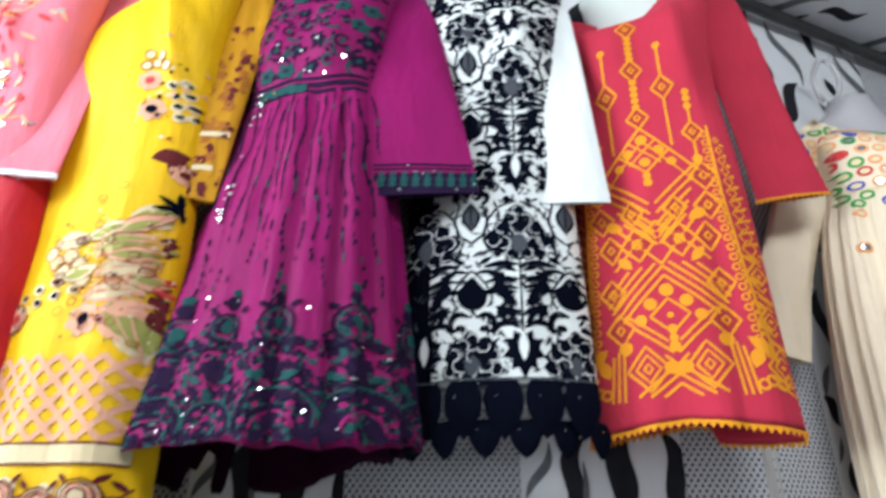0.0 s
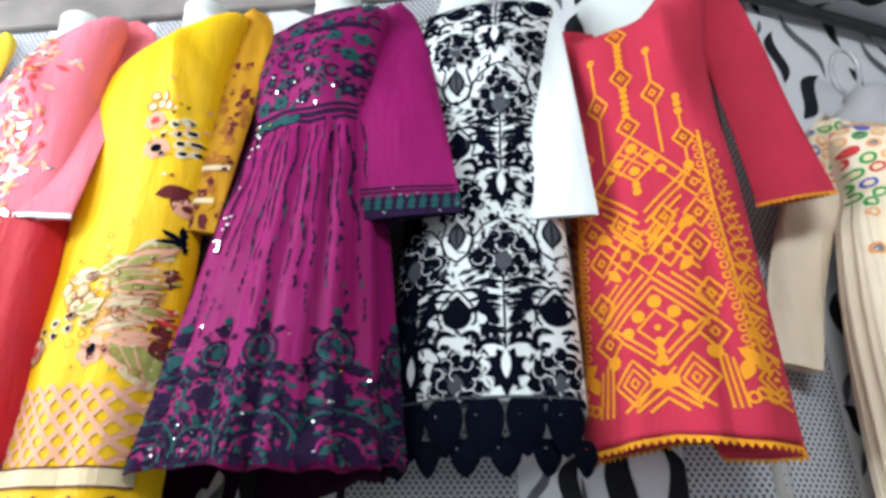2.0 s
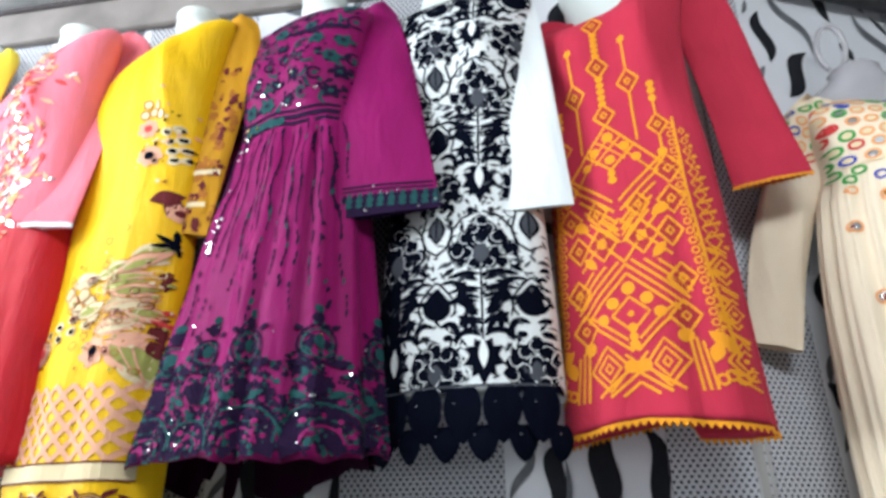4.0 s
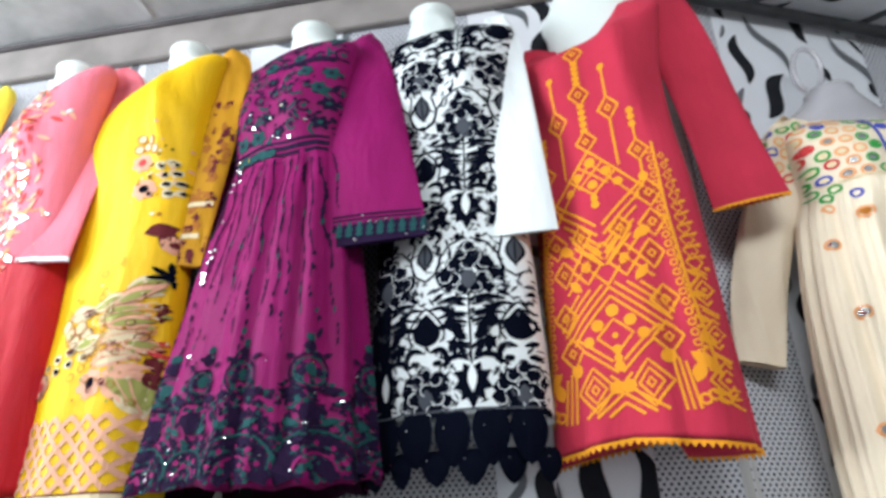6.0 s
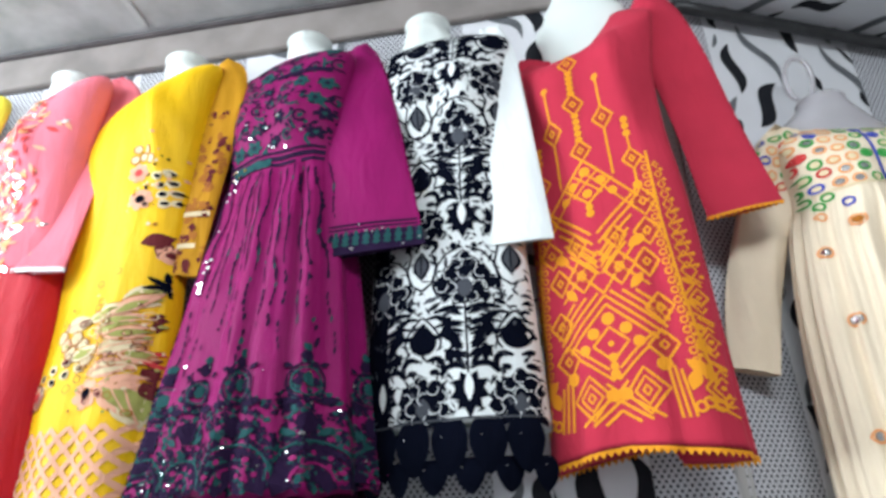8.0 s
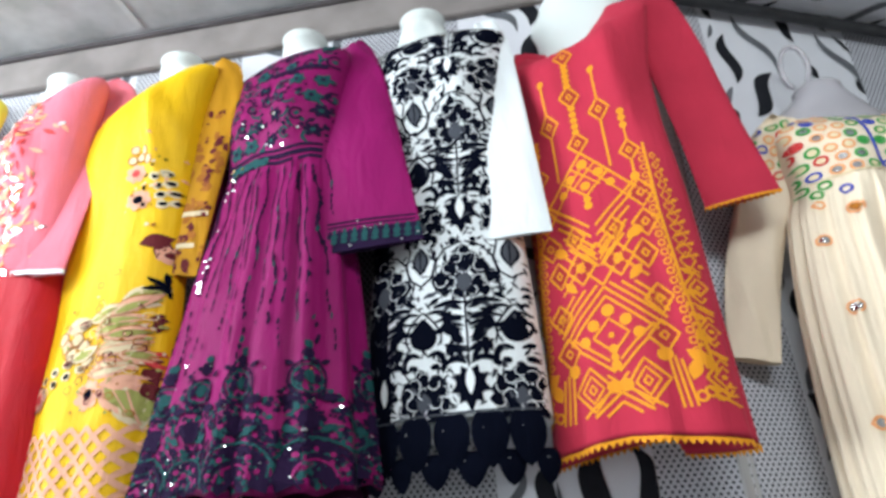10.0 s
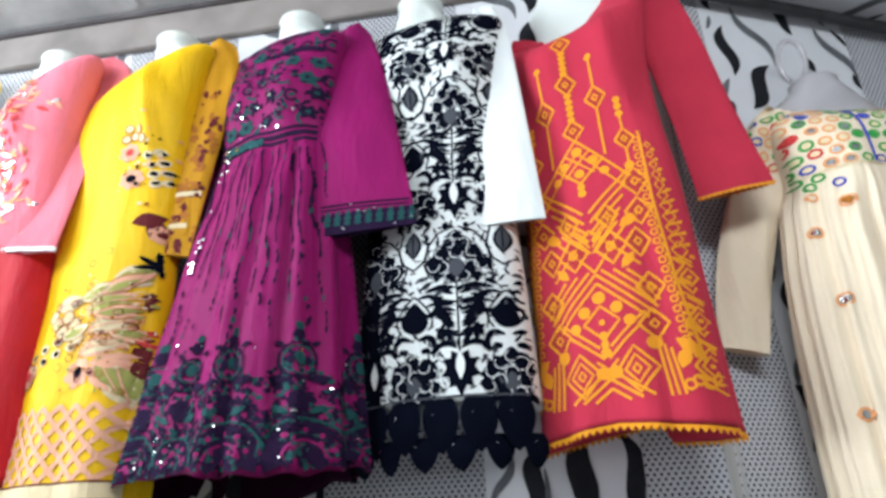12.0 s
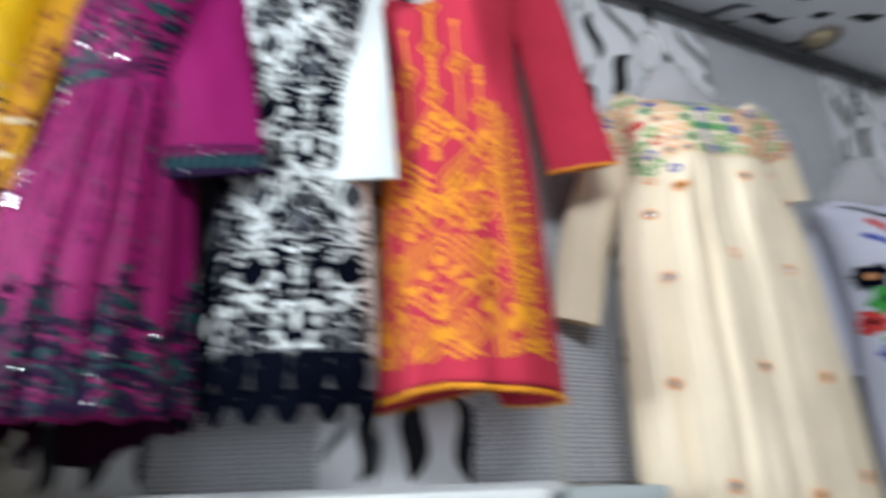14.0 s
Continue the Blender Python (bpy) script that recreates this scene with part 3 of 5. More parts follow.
class Needle:
    """Sews flat shapes, drawn in a garment's x, z plane, onto the front of one of its parts."""

    def __init__(self, part_ob, lift=0.0012, around=0.0, shift=0.0, lean=0.0, thin=1.0):
        me = part_ob.data
        self.tree = BVHTree.FromPolygons([v.co.copy() for v in me.vertices], [tuple(p.vertices) for p in me.polygons])
        self.lift, self.layers, self.around, self.shift, self.lean, self.thin = lift, {}, around, shift, lean, thin

    def on(self, x, z, up):
        x += self.shift + self.lean * max(0.0, 0.66 - z)
        way = Vector((0, 1, 0)) if not self.around else Vector((-math.sin(x / self.around), math.cos(x / self.around), 0))
        start = Vector((x, -1.0, z)) if not self.around else -way + Vector((0, 0, z))
        hit, normal, _, _ = self.tree.ray_cast(start, way)
        if hit is None or self.around and (hit - start).dot(way) > 0.985:
            return None
        if normal.dot(way) > 0:
            normal = -normal
        return hit + normal * up

    def add(self, mat, pts, faces, layer):
        verts, out = self.layers.setdefault(mat.name, (mat, [], []))[1:]
        put = [self.on(x, z, self.lift + 0.0008 * layer) for x, z in pts]
        index = {}
        for f in faces:
            if all(put[i] is not None for i in f):
                if max(put[i].y for i in f) - min(put[i].y for i in f) > 0.04:
                    continue
                for i in f:
                    if i not in index:
                        index[i] = len(verts)
                        verts.append(put[i])
                out.append(tuple(index[i] for i in f))

    def poly(self, mat, pts, layer=0):
        cx, cz = sum(p[0] for p in pts) / len(pts), sum(p[1] for p in pts) / len(pts)
        mid = [((p[0] + cx) / 2, (p[1] + cz) / 2) for p in pts]
        n = len(pts)
        faces = [(i, (i + 1) % n, n + (i + 1) % n, n + i) for i in range(n)] + [(n + i, n + (i + 1) % n, 2 * n) for i in range(n)]
        self.add(mat, list(pts) + mid + [(cx, cz)], faces, layer)

    def dot(self, mat, x, z, r, layer=0, sides=10, squash=1.0, wob=0.0, rnd=None):
        k = [1 + (rnd.uniform(-wob, wob) if rnd else 0) for _ in range(sides)]
        self.poly(mat, [(x + r * k[i] * math.cos(6.2832 * i / sides), z + squash * r * k[i] * math.sin(6.2832 * i / sides)) for i in range(sides)], layer)

    def line(self, mat, pts, w, layer=0, step=0.011, taper=False):
        for _ in range(2 if taper else 0):
            cut = [pts[0]]
            for a, b in zip(pts, pts[1:]):
                cut += [(0.75 * a[0] + 0.25 * b[0], 0.75 * a[1] + 0.25 * b[1]), (0.25 * a[0] + 0.75 * b[0], 0.25 * a[1] + 0.75 * b[1])]
            pts = cut + [pts[-1]]
        if taper:
            step = 0.004
        path = [pts[0]]
        for a, b in zip(pts, pts[1:]):
            n = max(1, int(math.hypot(b[0] - a[0], b[1] - a[1]) / step))
            path += [(a[0] + (b[0] - a[0]) * i / n, a[1] + (b[1] - a[1]) * i / n) for i in range(1, n + 1)]
        out, m = [], len(path)
        w *= self.thin
        for i, p in enumerate(path):
            a, b = path[max(i - 1, 0)], path[min(i + 1, m - 1)]
            dx, dz = b[0] - a[0], b[1] - a[1]
            d = math.hypot(dx, dz) or 1
            h = w / 2 * (math.sin(math.pi * (i + 0.6) / (m + 0.2)) if taper else 1)
            out += [(p[0] - dz / d * h, p[1] + dx / d * h), (p[0] + dz / d * h, p[1] - dx / d * h)]
        self.add(mat, out, [(2 * i, 2 * i + 2, 2 * i + 3, 2 * i + 1) for i in range(m - 1)], layer)

    def ring(self, mat, x, z, r, w, layer=0, sides=14, squash=1.0, start=0.0, end=6.2832):
        self.line(mat, [(x + r * math.cos(start + (end - start) * i / sides), z + squash * r * math.sin(start + (end - start) * i / sides)) for i in range(sides + 1)], w, layer, step=0.02)

    def rhomb(self, mat, x, z, a, b, w, layer=0):
        self.line(mat, [(x - a, z), (x, z + b), (x + a, z), (x, z - b), (x - a, z), (x - a * 0.9, z + b * 0.1)], w, layer)

    def leaf(self, mat, x, z, length, width, turn, layer=0, point=1.0):
        pts = []
        for i in range(9):
            u = i / 8
            pts.append((u * length, width / 2 * math.sin(math.pi * u**point)))
        pts += [(u, -v) for u, v in pts[-2:0:-1]]
        c, s = math.cos(radians(turn)), math.sin(radians(turn))
        self.poly(mat, [(x + u * c - v * s, z + u * s + v * c) for u, v in pts], layer)

    def finish(self, parent, name, names=None):
        for key, (mat, verts, faces) in self.layers.items():
            if faces:
                tagged(piece((names or {}).get(key, name), verts, faces, mat, parent, key.replace("_", " "), smooth=False), kind="stuff")


def zigzag(ring, depth, step, mat, parent, name, label, drop=0.0, rise=0.003):
    """A row of small points along a hem ring."""
    verts, faces = [], []
    n = len(ring)
    middle = sum(ring, Vector()) / n
    lengths = [(ring[(i + 1) % n] - ring[i]).length for i in range(n)]
    along, i, acc = 0.0, 0, 0.0
    total = sum(lengths)
    count = int(total / step)
    for k in range(count * 2 + 1):
        d = min(k * total / (count * 2), total - 1e-5)
        while acc + lengths[i % n] < d:
            acc += lengths[i % n]
            i += 1
        p = ring[i % n].lerp(ring[(i + 1) % n], (d - acc) / lengths[i % n])
        out = (p - middle).normalized() * 0.0025
        verts += [p + out + Vector((0, 0, rise)), p + out + Vector((0, 0, -drop - (depth if k % 2 else 0.001)))]
    faces = [(2 * k, 2 * k + 1, 2 * k + 3, 2 * k + 2) for k in range(count * 2)]
    return piece(name, verts, faces, mat, parent, label, smooth=False)


# coral kurta: orange geometric needlework, mirrored about its middle line
def sew_coral():
    ob, body, rings, sleeve = coral[:4]
    n, c = Needle(body, lean=0.026, thin=0.86), -0.020
    O, D = M_ORANGE, M_DARKRED

    def both(f):
        f(1), f(-1)

    def diamond(x, z, a, b, w=0.0062, dot=True):
        n.rhomb(O, x, z, a, b, w)
        n.rhomb(D, x, z, a * 0.62, b * 0.62, 0.0035, 1)
        if dot:
            n.rhomb(O, x, z, a * 0.28, b * 0.28, 0.006, 1)

    n.dot(O, c, 0.925, 0.008, squash=1.6)
    for z, a, b in ((0.883, 0.021, 0.026), (0.772, 0.021, 0.026), (0.657, 0.022, 0.026)):
        diamond(c, z, a, b)
    for z0, z1 in ((0.855, 0.800), (0.744, 0.685)):
        for k in range(5):
            n.dot(O, c, z0 + (z1 - z0) * k / 4, 0.0085, squash=0.85)

    def sides(s):
        x1, x2 = c + s * 0.057, c + s * 0.099
        n.dot(O, x1, 0.822, 0.0085)
        n.line(O, [(x1, 0.82), (x1, 0.75)], 0.006)
        diamond(x1, 0.722, 0.022, 0.028)
        n.line(O, [(x1, 0.695), (x1, 0.582)], 0.006)
        for z in (0.70, 0.685, 0.668):
            n.dot(O, x2, z, 0.008)
        n.line(O, [(x2, 0.665), (x2, 0.632)], 0.005)
        diamond(x2, 0.608, 0.019, 0.024)
        n.line(O, [(x2, 0.584), (x2, 0.53)], 0.006)
        n.dot(O, x2, 0.545, 0.010)
        # great rhomb and its quarters
        n.line(O, [(c, 0.632), (x2, 0.517)], 0.0065)
        n.line(O, [(c, 0.600), (c + s * 0.075, 0.508)], 0.005)
        n.line(O, [(c + s * 0.052, 0.577), (c - s * 0.005, 0.518)], 0.006)
        n.line(O, [(c + s * 0.028, 0.602), (c - s * 0.03, 0.545)], 0.005)
        n.dot(O, c + s * 0.030, 0.575, 0.011)
        n.dot(O, c + s * 0.050, 0.545, 0.010)
        diamond(x2 + s * 0.004, 0.505, 0.026, 0.032)
        diamond(x2 + s * 0.001, 0.438, 0.025, 0.030)
        # nested bands that fall to the middle
        for k in range(5):
            z = 0.452 - 0.021 * k
            n.line(O, [(c + s * 0.006, z), (c + s * (0.094 - 0.009 * k), z + 0.085 - 0.008 * k)], 0.0064)
        diamond(c + s * 0.040, 0.437, 0.021, 0.026)
        for k in range(4):
            z = 0.425 - 0.013 * k
            n.line(O, [(c + s * 0.002, z - 0.020), (c + s * (0.035 - 0.003 * k), z + 0.012)], 0.005)
        diamond(c + s * 0.038, 0.371, 0.030, 0.036)
        n.line(O, [(c, 0.415), (c + s * 0.085, 0.325)], 0.006)
        n.line(O, [(c, 0.325), (c + s * 0.075, 0.415)], 0.006)
        diamond(c + s * 0.088, 0.372, 0.022, 0.030)
        n.leaf(O, c + s * 0.060, 0.408, 0.045, 0.022, 90 - s * 55)
        n.leaf(O, c + s * 0.078, 0.352, 0.040, 0.018, 90 + s * 140)
        # nested bands that rise to the middle
        for z, u0, u1 in ((0.302, 0.0, 0.084), (0.321, 0.0, 0.094), (0.340, 0.012, 0.100), (0.359, 0.036, 0.106), (0.378, 0.060, 0.112)):
            n.line(O, [(c + s * u0, z - u0), (c + s * u1, z - u1)], 0.0064)
        diamond(x2 - s * 0.004, 0.279, 0.024, 0.029)
        diamond(x2 - s * 0.010, 0.207, 0.025, 0.030)
        n.dot(O, c + s * 0.031, 0.247, 0.012)
        n.dot(O, c + s * 0.051, 0.218, 0.011)
        for z, u0, u1 in ((0.150, 0.004, 0.066), (0.166, 0.010, 0.078), (0.133, 0.006, 0.020)):
            n.line(O, [(c + s * u0, z + 0.85 * u0), (c + s * u1, z + 0.85 * u1)], 0.006)
        n.rhomb(O, c + s * 0.050, 0.128, 0.036, 0.041, 0.0062)
        n.rhomb(O, c + s * 0.050, 0.128, 0.021, 0.025, 0.0058)
        n.rhomb(O, c + s * 0.050, 0.128, 0.007, 0.009, 0.006)
        for z, u1 in ((0.134, 0.072), (0.117, 0.052), (0.100, 0.031)):
            n.line(O, [(c, z), (c + s * u1, z - 0.75 * u1)], 0.0064)
        n.dot(O, c + s * 0.010, 0.128, 0.015, squash=0.8)
        n.dot(O, c + s * 0.084, 0.172, 0.013)
        for k in range(3):
            n.line(O, [(c + s * (0.088 + 0.010 * k), 0.176 - 0.008 * k), (c + s * (0.097 + 0.011 * k), 0.076)], 0.0058)
        n.leaf(O, c + s * 0.120, 0.120, 0.040, 0.024, 90 - s * 20)
        # side borders
        x3 = c + s * 0.132
        n.line(O, [(x3 - s * 0.006, 0.62), (x3 - s * 0.004, 0.46), (x3 + s * 0.006, 0.30), (x3 + s * 0.024, 0.13)], 0.006)
        rnd = random.Random(5)
        for k in range(24):
            z = 0.60 - 0.0195 * k
            xx = x3 + s * (-0.013 + max(0, 0.4 - z) * 0.07)
            n.ring(O, xx, z, 0.0062, 0.0042, sides=8)
            if k > 8:
                n.dot(O, xx + s * 0.010, z - 0.010, 0.0045, rnd=rnd, wob=0.3)
        for z, r in ((0.290, 0.027), (0.205, 0.024), (0.122, 0.028)):
            xd = x3 + s * (0.024 + max(0, 0.4 - z) * 0.03)
            n.rhomb(O, xd, z, r * 0.85, r * 1.15, 0.0058)
            n.rhomb(O, xd, z, r * 0.48, r * 0.66, 0.005)
            n.dot(O, xd, z, 0.0045)
            n.line(O, [(xd - s * 0.012, z + 0.046), (xd + s * 0.020, z + 0.022)], 0.005)
            n.line(O, [(xd - s * 0.014, z - 0.030), (xd + s * 0.022, z - 0.056)], 0.005)
        for k in range(11):
            z = 0.585 - 0.024 * k
            q = 0.006 + 0.0009 * k
            n.rhomb(O, x3 + s * (0.006 + 0.0016 * k), z, q * 0.8, q * 1.25, 0.0042)
            n.dot(O, x3 + s * (0.014 + 0.0024 * k), z - 0.012, 0.0040, rnd=rnd, wob=0.3)
            if k > 4:
                n.line(O, [(x3 + s * 0.012, z + 0.004), (x3 + s * (0.020 + 0.002 * k), z + 0.016)], 0.0045)
        for k in range(6):
            z = 0.33 - 0.045 * k
            n.leaf(O, x3 + s * 0.006, z, 0.026, 0.012, 90 - s * (120 - 15 * (k % 2)))
        for k in range(4):
            n.ring(O, c + s * (0.128 + 0.014 * k), 0.092 + 0.006 * (k % 2), 0.0085, 0.006, sides=8)
        n.leaf(O, c + s * 0.118, 0.176, 0.05, 0.022, 90 - s * 130)

    both(sides)
    for z, r in ((0.603, 0.012), (0.548, 0.011), (0.272, 0.013), (0.196, 0.009), (0.180, 0.008), (0.165, 0.010), (0.515, 0.008), (0.50, 0.009)):
        n.dot(O, c, z, r)
    n.rhomb(O, c, 0.222, 0.034, 0.033, 0.0058)
    n.dot(O, c, 0.222, 0.006, 1)
    n.finish(ob, "embroidery", {"dark_red_thread": "embroidery_accent"})
    zigzag(rings[0], 0.010, 0.013, M_ORANGE, ob, "hem_trim", "orange zigzag hem trim")
    cuff = [v.co.copy() for v in sleeve.data.vertices][26 * 40:27 * 40]
    zigzag(cuff, 0.006, 0.011, M_ORANGE, ob, "cuff_trim", "orange zigzag cuff trim")


sew_coral()


# white kurta: navy damask in two alternating columns
def sew_white():
    ob, body, rings = white[:3]
    n = Needle(body)
    N, G, W = M_NAVY, M_GREYTHREAD, M_WHITE
    rnd = random.Random(8)
    c, px, pz = 0.055, 0.176, 0.366

    def column_a(x, z):
        # spiked tulip with a pale heart
        spikes = [(0, -0.052), (0.010, -0.030), (0.022, -0.034), (0.020, -0.016), (0.036, -0.012), (0.026, 0.004), (0.034, 0.020), (0.018, 0.020), (0.016, 0.036), (0.006, 0.030)]
        pts = spikes + [(-u, v) for u, v in spikes[:0:-1]]
        n.poly(N, [(x + u, z + v) for u, v in pts])
        n.leaf(W, x, z - 0.020, 0.055, 0.017, 90, 1)
        for s in (1, -1):
            n.line(N, [(x + s * 0.004, z + 0.040), (x + s * 0.022, z + 0.052), (x + s * 0.046, z + 0.048), (x + s * 0.052, z + 0.030)], 0.0115, taper=True)
            n.line(N, [(x + s * 0.002, z + 0.062), (x + s * 0.020, z + 0.076), (x + s * 0.034, z + 0.068), (x + s * 0.030, z + 0.050)], 0.0135, taper=True)
            n.leaf(N, x + s * 0.006, z + 0.080, 0.032, 0.014, 90 - s * 62)
            n.leaf(N, x + s * 0.010, z + 0.098, 0.040, 0.013, 90 - s * 75)
            n.line(N, [(x + s * 0.004, z + 0.112), (x + s * 0.028, z + 0.122), (x + s * 0.060, z + 0.108), (x + s * 0.072, z + 0.118)], 0.0115, taper=True)
            n.line(N, [(x + s * 0.002, z + 0.130), (x + s * 0.032, z + 0.137), (x + s * 0.066, z + 0.130)], 0.0095, taper=True)
        n.line(N, [(x, z + 0.030), (x, z + 0.175)], 0.0038)
        for dz, ln, wide, t in ((0.046, 0.040, 0.011, 38), (0.064, 0.046, 0.012, 64), (0.086, 0.050, 0.013, 58), (0.106, 0.056, 0.013, 82), (0.124, 0.050, 0.012, 70), (0.146, 0.046, 0.013, 60)):
            for s in (1, -1):
                n.leaf(N, x + s * 0.005, z + dz, ln, wide, 90 - s * t)
                n.dot(N, x + s * (0.030 + 0.2 * wide), z + dz + 0.020, 0.0048, 0, 7, 1, 0.3, rnd)
        # medallion: a pointed crowd of dark florets round a grey drop
        for dx, dz, r in ((0, 0.275, 0.012), (0.014, 0.258, 0.013), (-0.014, 0.258, 0.013), (0.030, 0.238, 0.015), (-0.030, 0.238, 0.015), (0.046, 0.212, 0.016), (-0.046, 0.212, 0.016), (0.028, 0.206, 0.016), (-0.028, 0.206, 0.016), (0.040, 0.186, 0.012), (-0.040, 0.186, 0.012), (0.014, 0.184, 0.013), (-0.014, 0.184, 0.013), (0.0, 0.236, 0.016)):
            n.dot(N, x + dx, z + dz, r * 1.16, 0, 11, 1, 0.30, rnd)
            turn = rnd.uniform(0, 6)
            n.ring(W, x + dx, z + dz, r * 0.78, 0.0019, 1, 8, 1.0, turn, turn + 3.4)
        n.leaf(G, x, z + 0.180, 0.050, 0.032, 90, 1)
        for s in (1, -1):
            n.line(N, [(x + s * 0.004, z + 0.296), (x + s * 0.036, z + 0.284), (x + s * 0.058, z + 0.256), (x + s * 0.064, z + 0.222)], 0.0045)
            n.line(N, [(x + s * 0.002, z + 0.160), (x + s * 0.036, z + 0.166), (x + s * 0.066, z + 0.160)], 0.0125, taper=True)

    def column_b(x, z):
        # spade with its stem
        pts = []
        for i in range(25):
            t = 6.2832 * i / 24
            zz = 0.030 * math.sin(t)
            pts.append((x + 0.027 * math.cos(t) * (1 - 0.62 * max(0, math.sin(t)) ** 1.5), z + zz * (1.25 if zz > 0 else 0.9)))
        n.poly(N, pts)
        n.line(N, [(x + (p[0] - x) * 1.32, z + (p[1] - z) * 1.30) for p in pts[-3:] + pts[1:16]], 0.0042)
        for s in (1, -1):
            n.leaf(N, x + s * 0.036, z + 0.010, 0.030, 0.012, 90 - s * 40)
            n.leaf(N, x + s * 0.040, z - 0.020, 0.026, 0.011, 90 - s * 115)
            n.leaf(N, x + s * 0.012, z + 0.062, 0.030, 0.011, 90 - s * 60)
            n.leaf(G, x + s * 0.010, z + 0.080, 0.026, 0.009, 90 - s * 70)
            n.line(N, [(x + s * 0.006, z - 0.040), (x + s * 0.026, z - 0.032), (x + s * 0.040, z - 0.046), (x + s * 0.036, z - 0.064)], 0.0125, taper=True)
            n.line(N, [(x + s * 0.012, z - 0.062), (x + s * 0.030, z - 0.060)], 0.0125, taper=True)
            n.line(N, [(x + s * 0.008, z + 0.046), (x + s * 0.034, z + 0.050), (x + s * 0.056, z + 0.034)], 0.0085, taper=True)
        # crowd of florets below
        for dx, dz, r in ((0, -0.082, 0.013), (0.018, -0.094, 0.014), (-0.018, -0.094, 0.014), (0.034, -0.110, 0.014), (-0.034, -0.110, 0.014), (0.022, -0.128, 0.016), (-0.022, -0.128, 0.016), (0.040, -0.138, 0.012), (-0.040, -0.138, 0.012), (0, -0.112, 0.014), (0.012, -0.150, 0.013), (-0.012, -0.150, 0.013)):
            n.dot(N, x + dx, z + dz, r * 1.16, 0, 11, 1, 0.30, rnd)
            turn = rnd.uniform(0, 6)
            n.ring(W, x + dx, z + dz, r * 0.78, 0.0019, 1, 8, 1.0, turn, turn + 3.4)
        n.leaf(G, x, z - 0.152, 0.042, 0.028, 90, 1)
        # seed in an ogee frame
        n.leaf(N, x, z + 0.128, 0.066, 0.036, 90)
        n.leaf(G, x, z + 0.134, 0.054, 0.025, 90, 1)
        n.line(N, [(x, z + 0.140), (x, z + 0.182)], 0.003, 2)
        for s in (1, -1):
            n.line(N, [(x, z + 0.105), (x + s * 0.020, z + 0.120), (x + s * 0.032, z + 0.150), (x + s * 0.022, z + 0.190), (x + s * 0.034, z + 0.205)], 0.0045)

    def filler(x, z):
        # small leaves and buds between the large figures
        for s in (1, -1):
            n.leaf(N, x + s * 0.044, z + 0.060, 0.030, 0.013, 90 + s * 25)
            n.leaf(N, x + s * 0.030, z + 0.142, 0.030, 0.012, 90 - s * 80)
            n.leaf(G, x + s * 0.050, z + 0.150, 0.028, 0.010, 90 + s * 70)
            n.leaf(N, x + s * 0.052, z + 0.300, 0.026, 0.014, 90 - s * 30)
            n.dot(N, x + s * 0.020, z + 0.300, 0.007, 0, 7, 1, 0.3, rnd)
            n.leaf(N, x + s * 0.056, z - 0.010, 0.030, 0.013, 90 + s * 15)
            n.leaf(N, x + s * 0.040, z + 0.040, 0.022, 0.010, 90 - s * 100)

    for j in range(-1, 3):
        for k in range(-2, 2):
            column_a(c + k * px, 0.062 + j * pz + 0.004)
            filler(c + k * px, 0.066 + j * pz)
            column_b(c + 0.088 + k * px, 0.169 + j * pz)
    # fine stitches between the figures
    for k in range(900):
        x, z = rnd.uniform(-0.175, 0.175), rnd.uniform(0.02, 0.95)
        n.leaf(N if rnd.random() < 0.7 else G, x, z, rnd.uniform(0.010, 0.024), rnd.uniform(0.003, 0.0065), rnd.uniform(0, 360))
    n.line(M_GREYTHREAD, [(-0.17, 0.016), (0.17, 0.016)], 0.004, 2)
    n.finish(ob, "embroidery", {"grey_thread": "embroidery_accent", "white_cotton": "embroidery_ground"})
    # leaf-shaped petals that edge the hem, in two rows
    ring = rings[0]
    front = [ring[k % RING] for k in range(44, RING + 6)]
    run = [0.0]
    for a, b in zip(front, front[1:]):
        run.append(run[-1] + (b - a).length)
    for w, h, top, shift in ((0.038, 0.096, 0.012, 0.2), (0.030, 0.062, -0.052, 0.7)):
        for k in range(int(run[-1] / 0.066)):
            d = (k + shift) * 0.066
            i = max(q for q in range(len(run) - 1) if run[q] <= d)
            p = front[i].lerp(front[i + 1], (d - run[i]) / (run[i + 1] - run[i]))
            q = front[i + 1] - front[i]
            q = Vector((q.x, q.y, 0)).normalized()
            out = Vector((q.y, -q.x, 0))
            verts, m = [], 12
            for i in range(m + 1):
                u = i / m
                half = w * math.sin(math.pi * min(1, u * 0.88 + 0.12) ** 0.80) ** 0.66 * 0.90
                for sgn in (-1, 0, 1):
                    bulge = 0.010 * math.sin(math.pi * u) * (1 if sgn == 0 else 0.3)
                    verts.append(Vector((p.x, p.y, top - u * h)) + q * (sgn * half) + out * (0.004 + bulge + (0.004 if shift < 0.5 else 0)))
            faces = [(3 * i + a, 3 * i + a + 1, 3 * i + a + 4, 3 * i + a + 3) for i in range(m) for a in (0, 1)]
            petal = piece("hem_petal", verts, faces, M_NAVY, ob)
            glint = []
            for i in range(1):
                q1 = Vector((p.x, p.y, top - h * (0.3 + 0.25 * i))) + q * ((i * 37 % 5 - 2) * 0.006) + out * 0.021
                glint.append([q1 + q * (0.0014 * math.cos(t)) + Vector((0, 0, 0.0014 * math.sin(t))) for t in (0, 1.26, 2.51, 3.77, 5.03)])
            piece("sequin", [v for g in glint for v in g], [tuple(range(5 * i, 5 * i + 5)) for i in range(1)], M_MIRROR, petal)


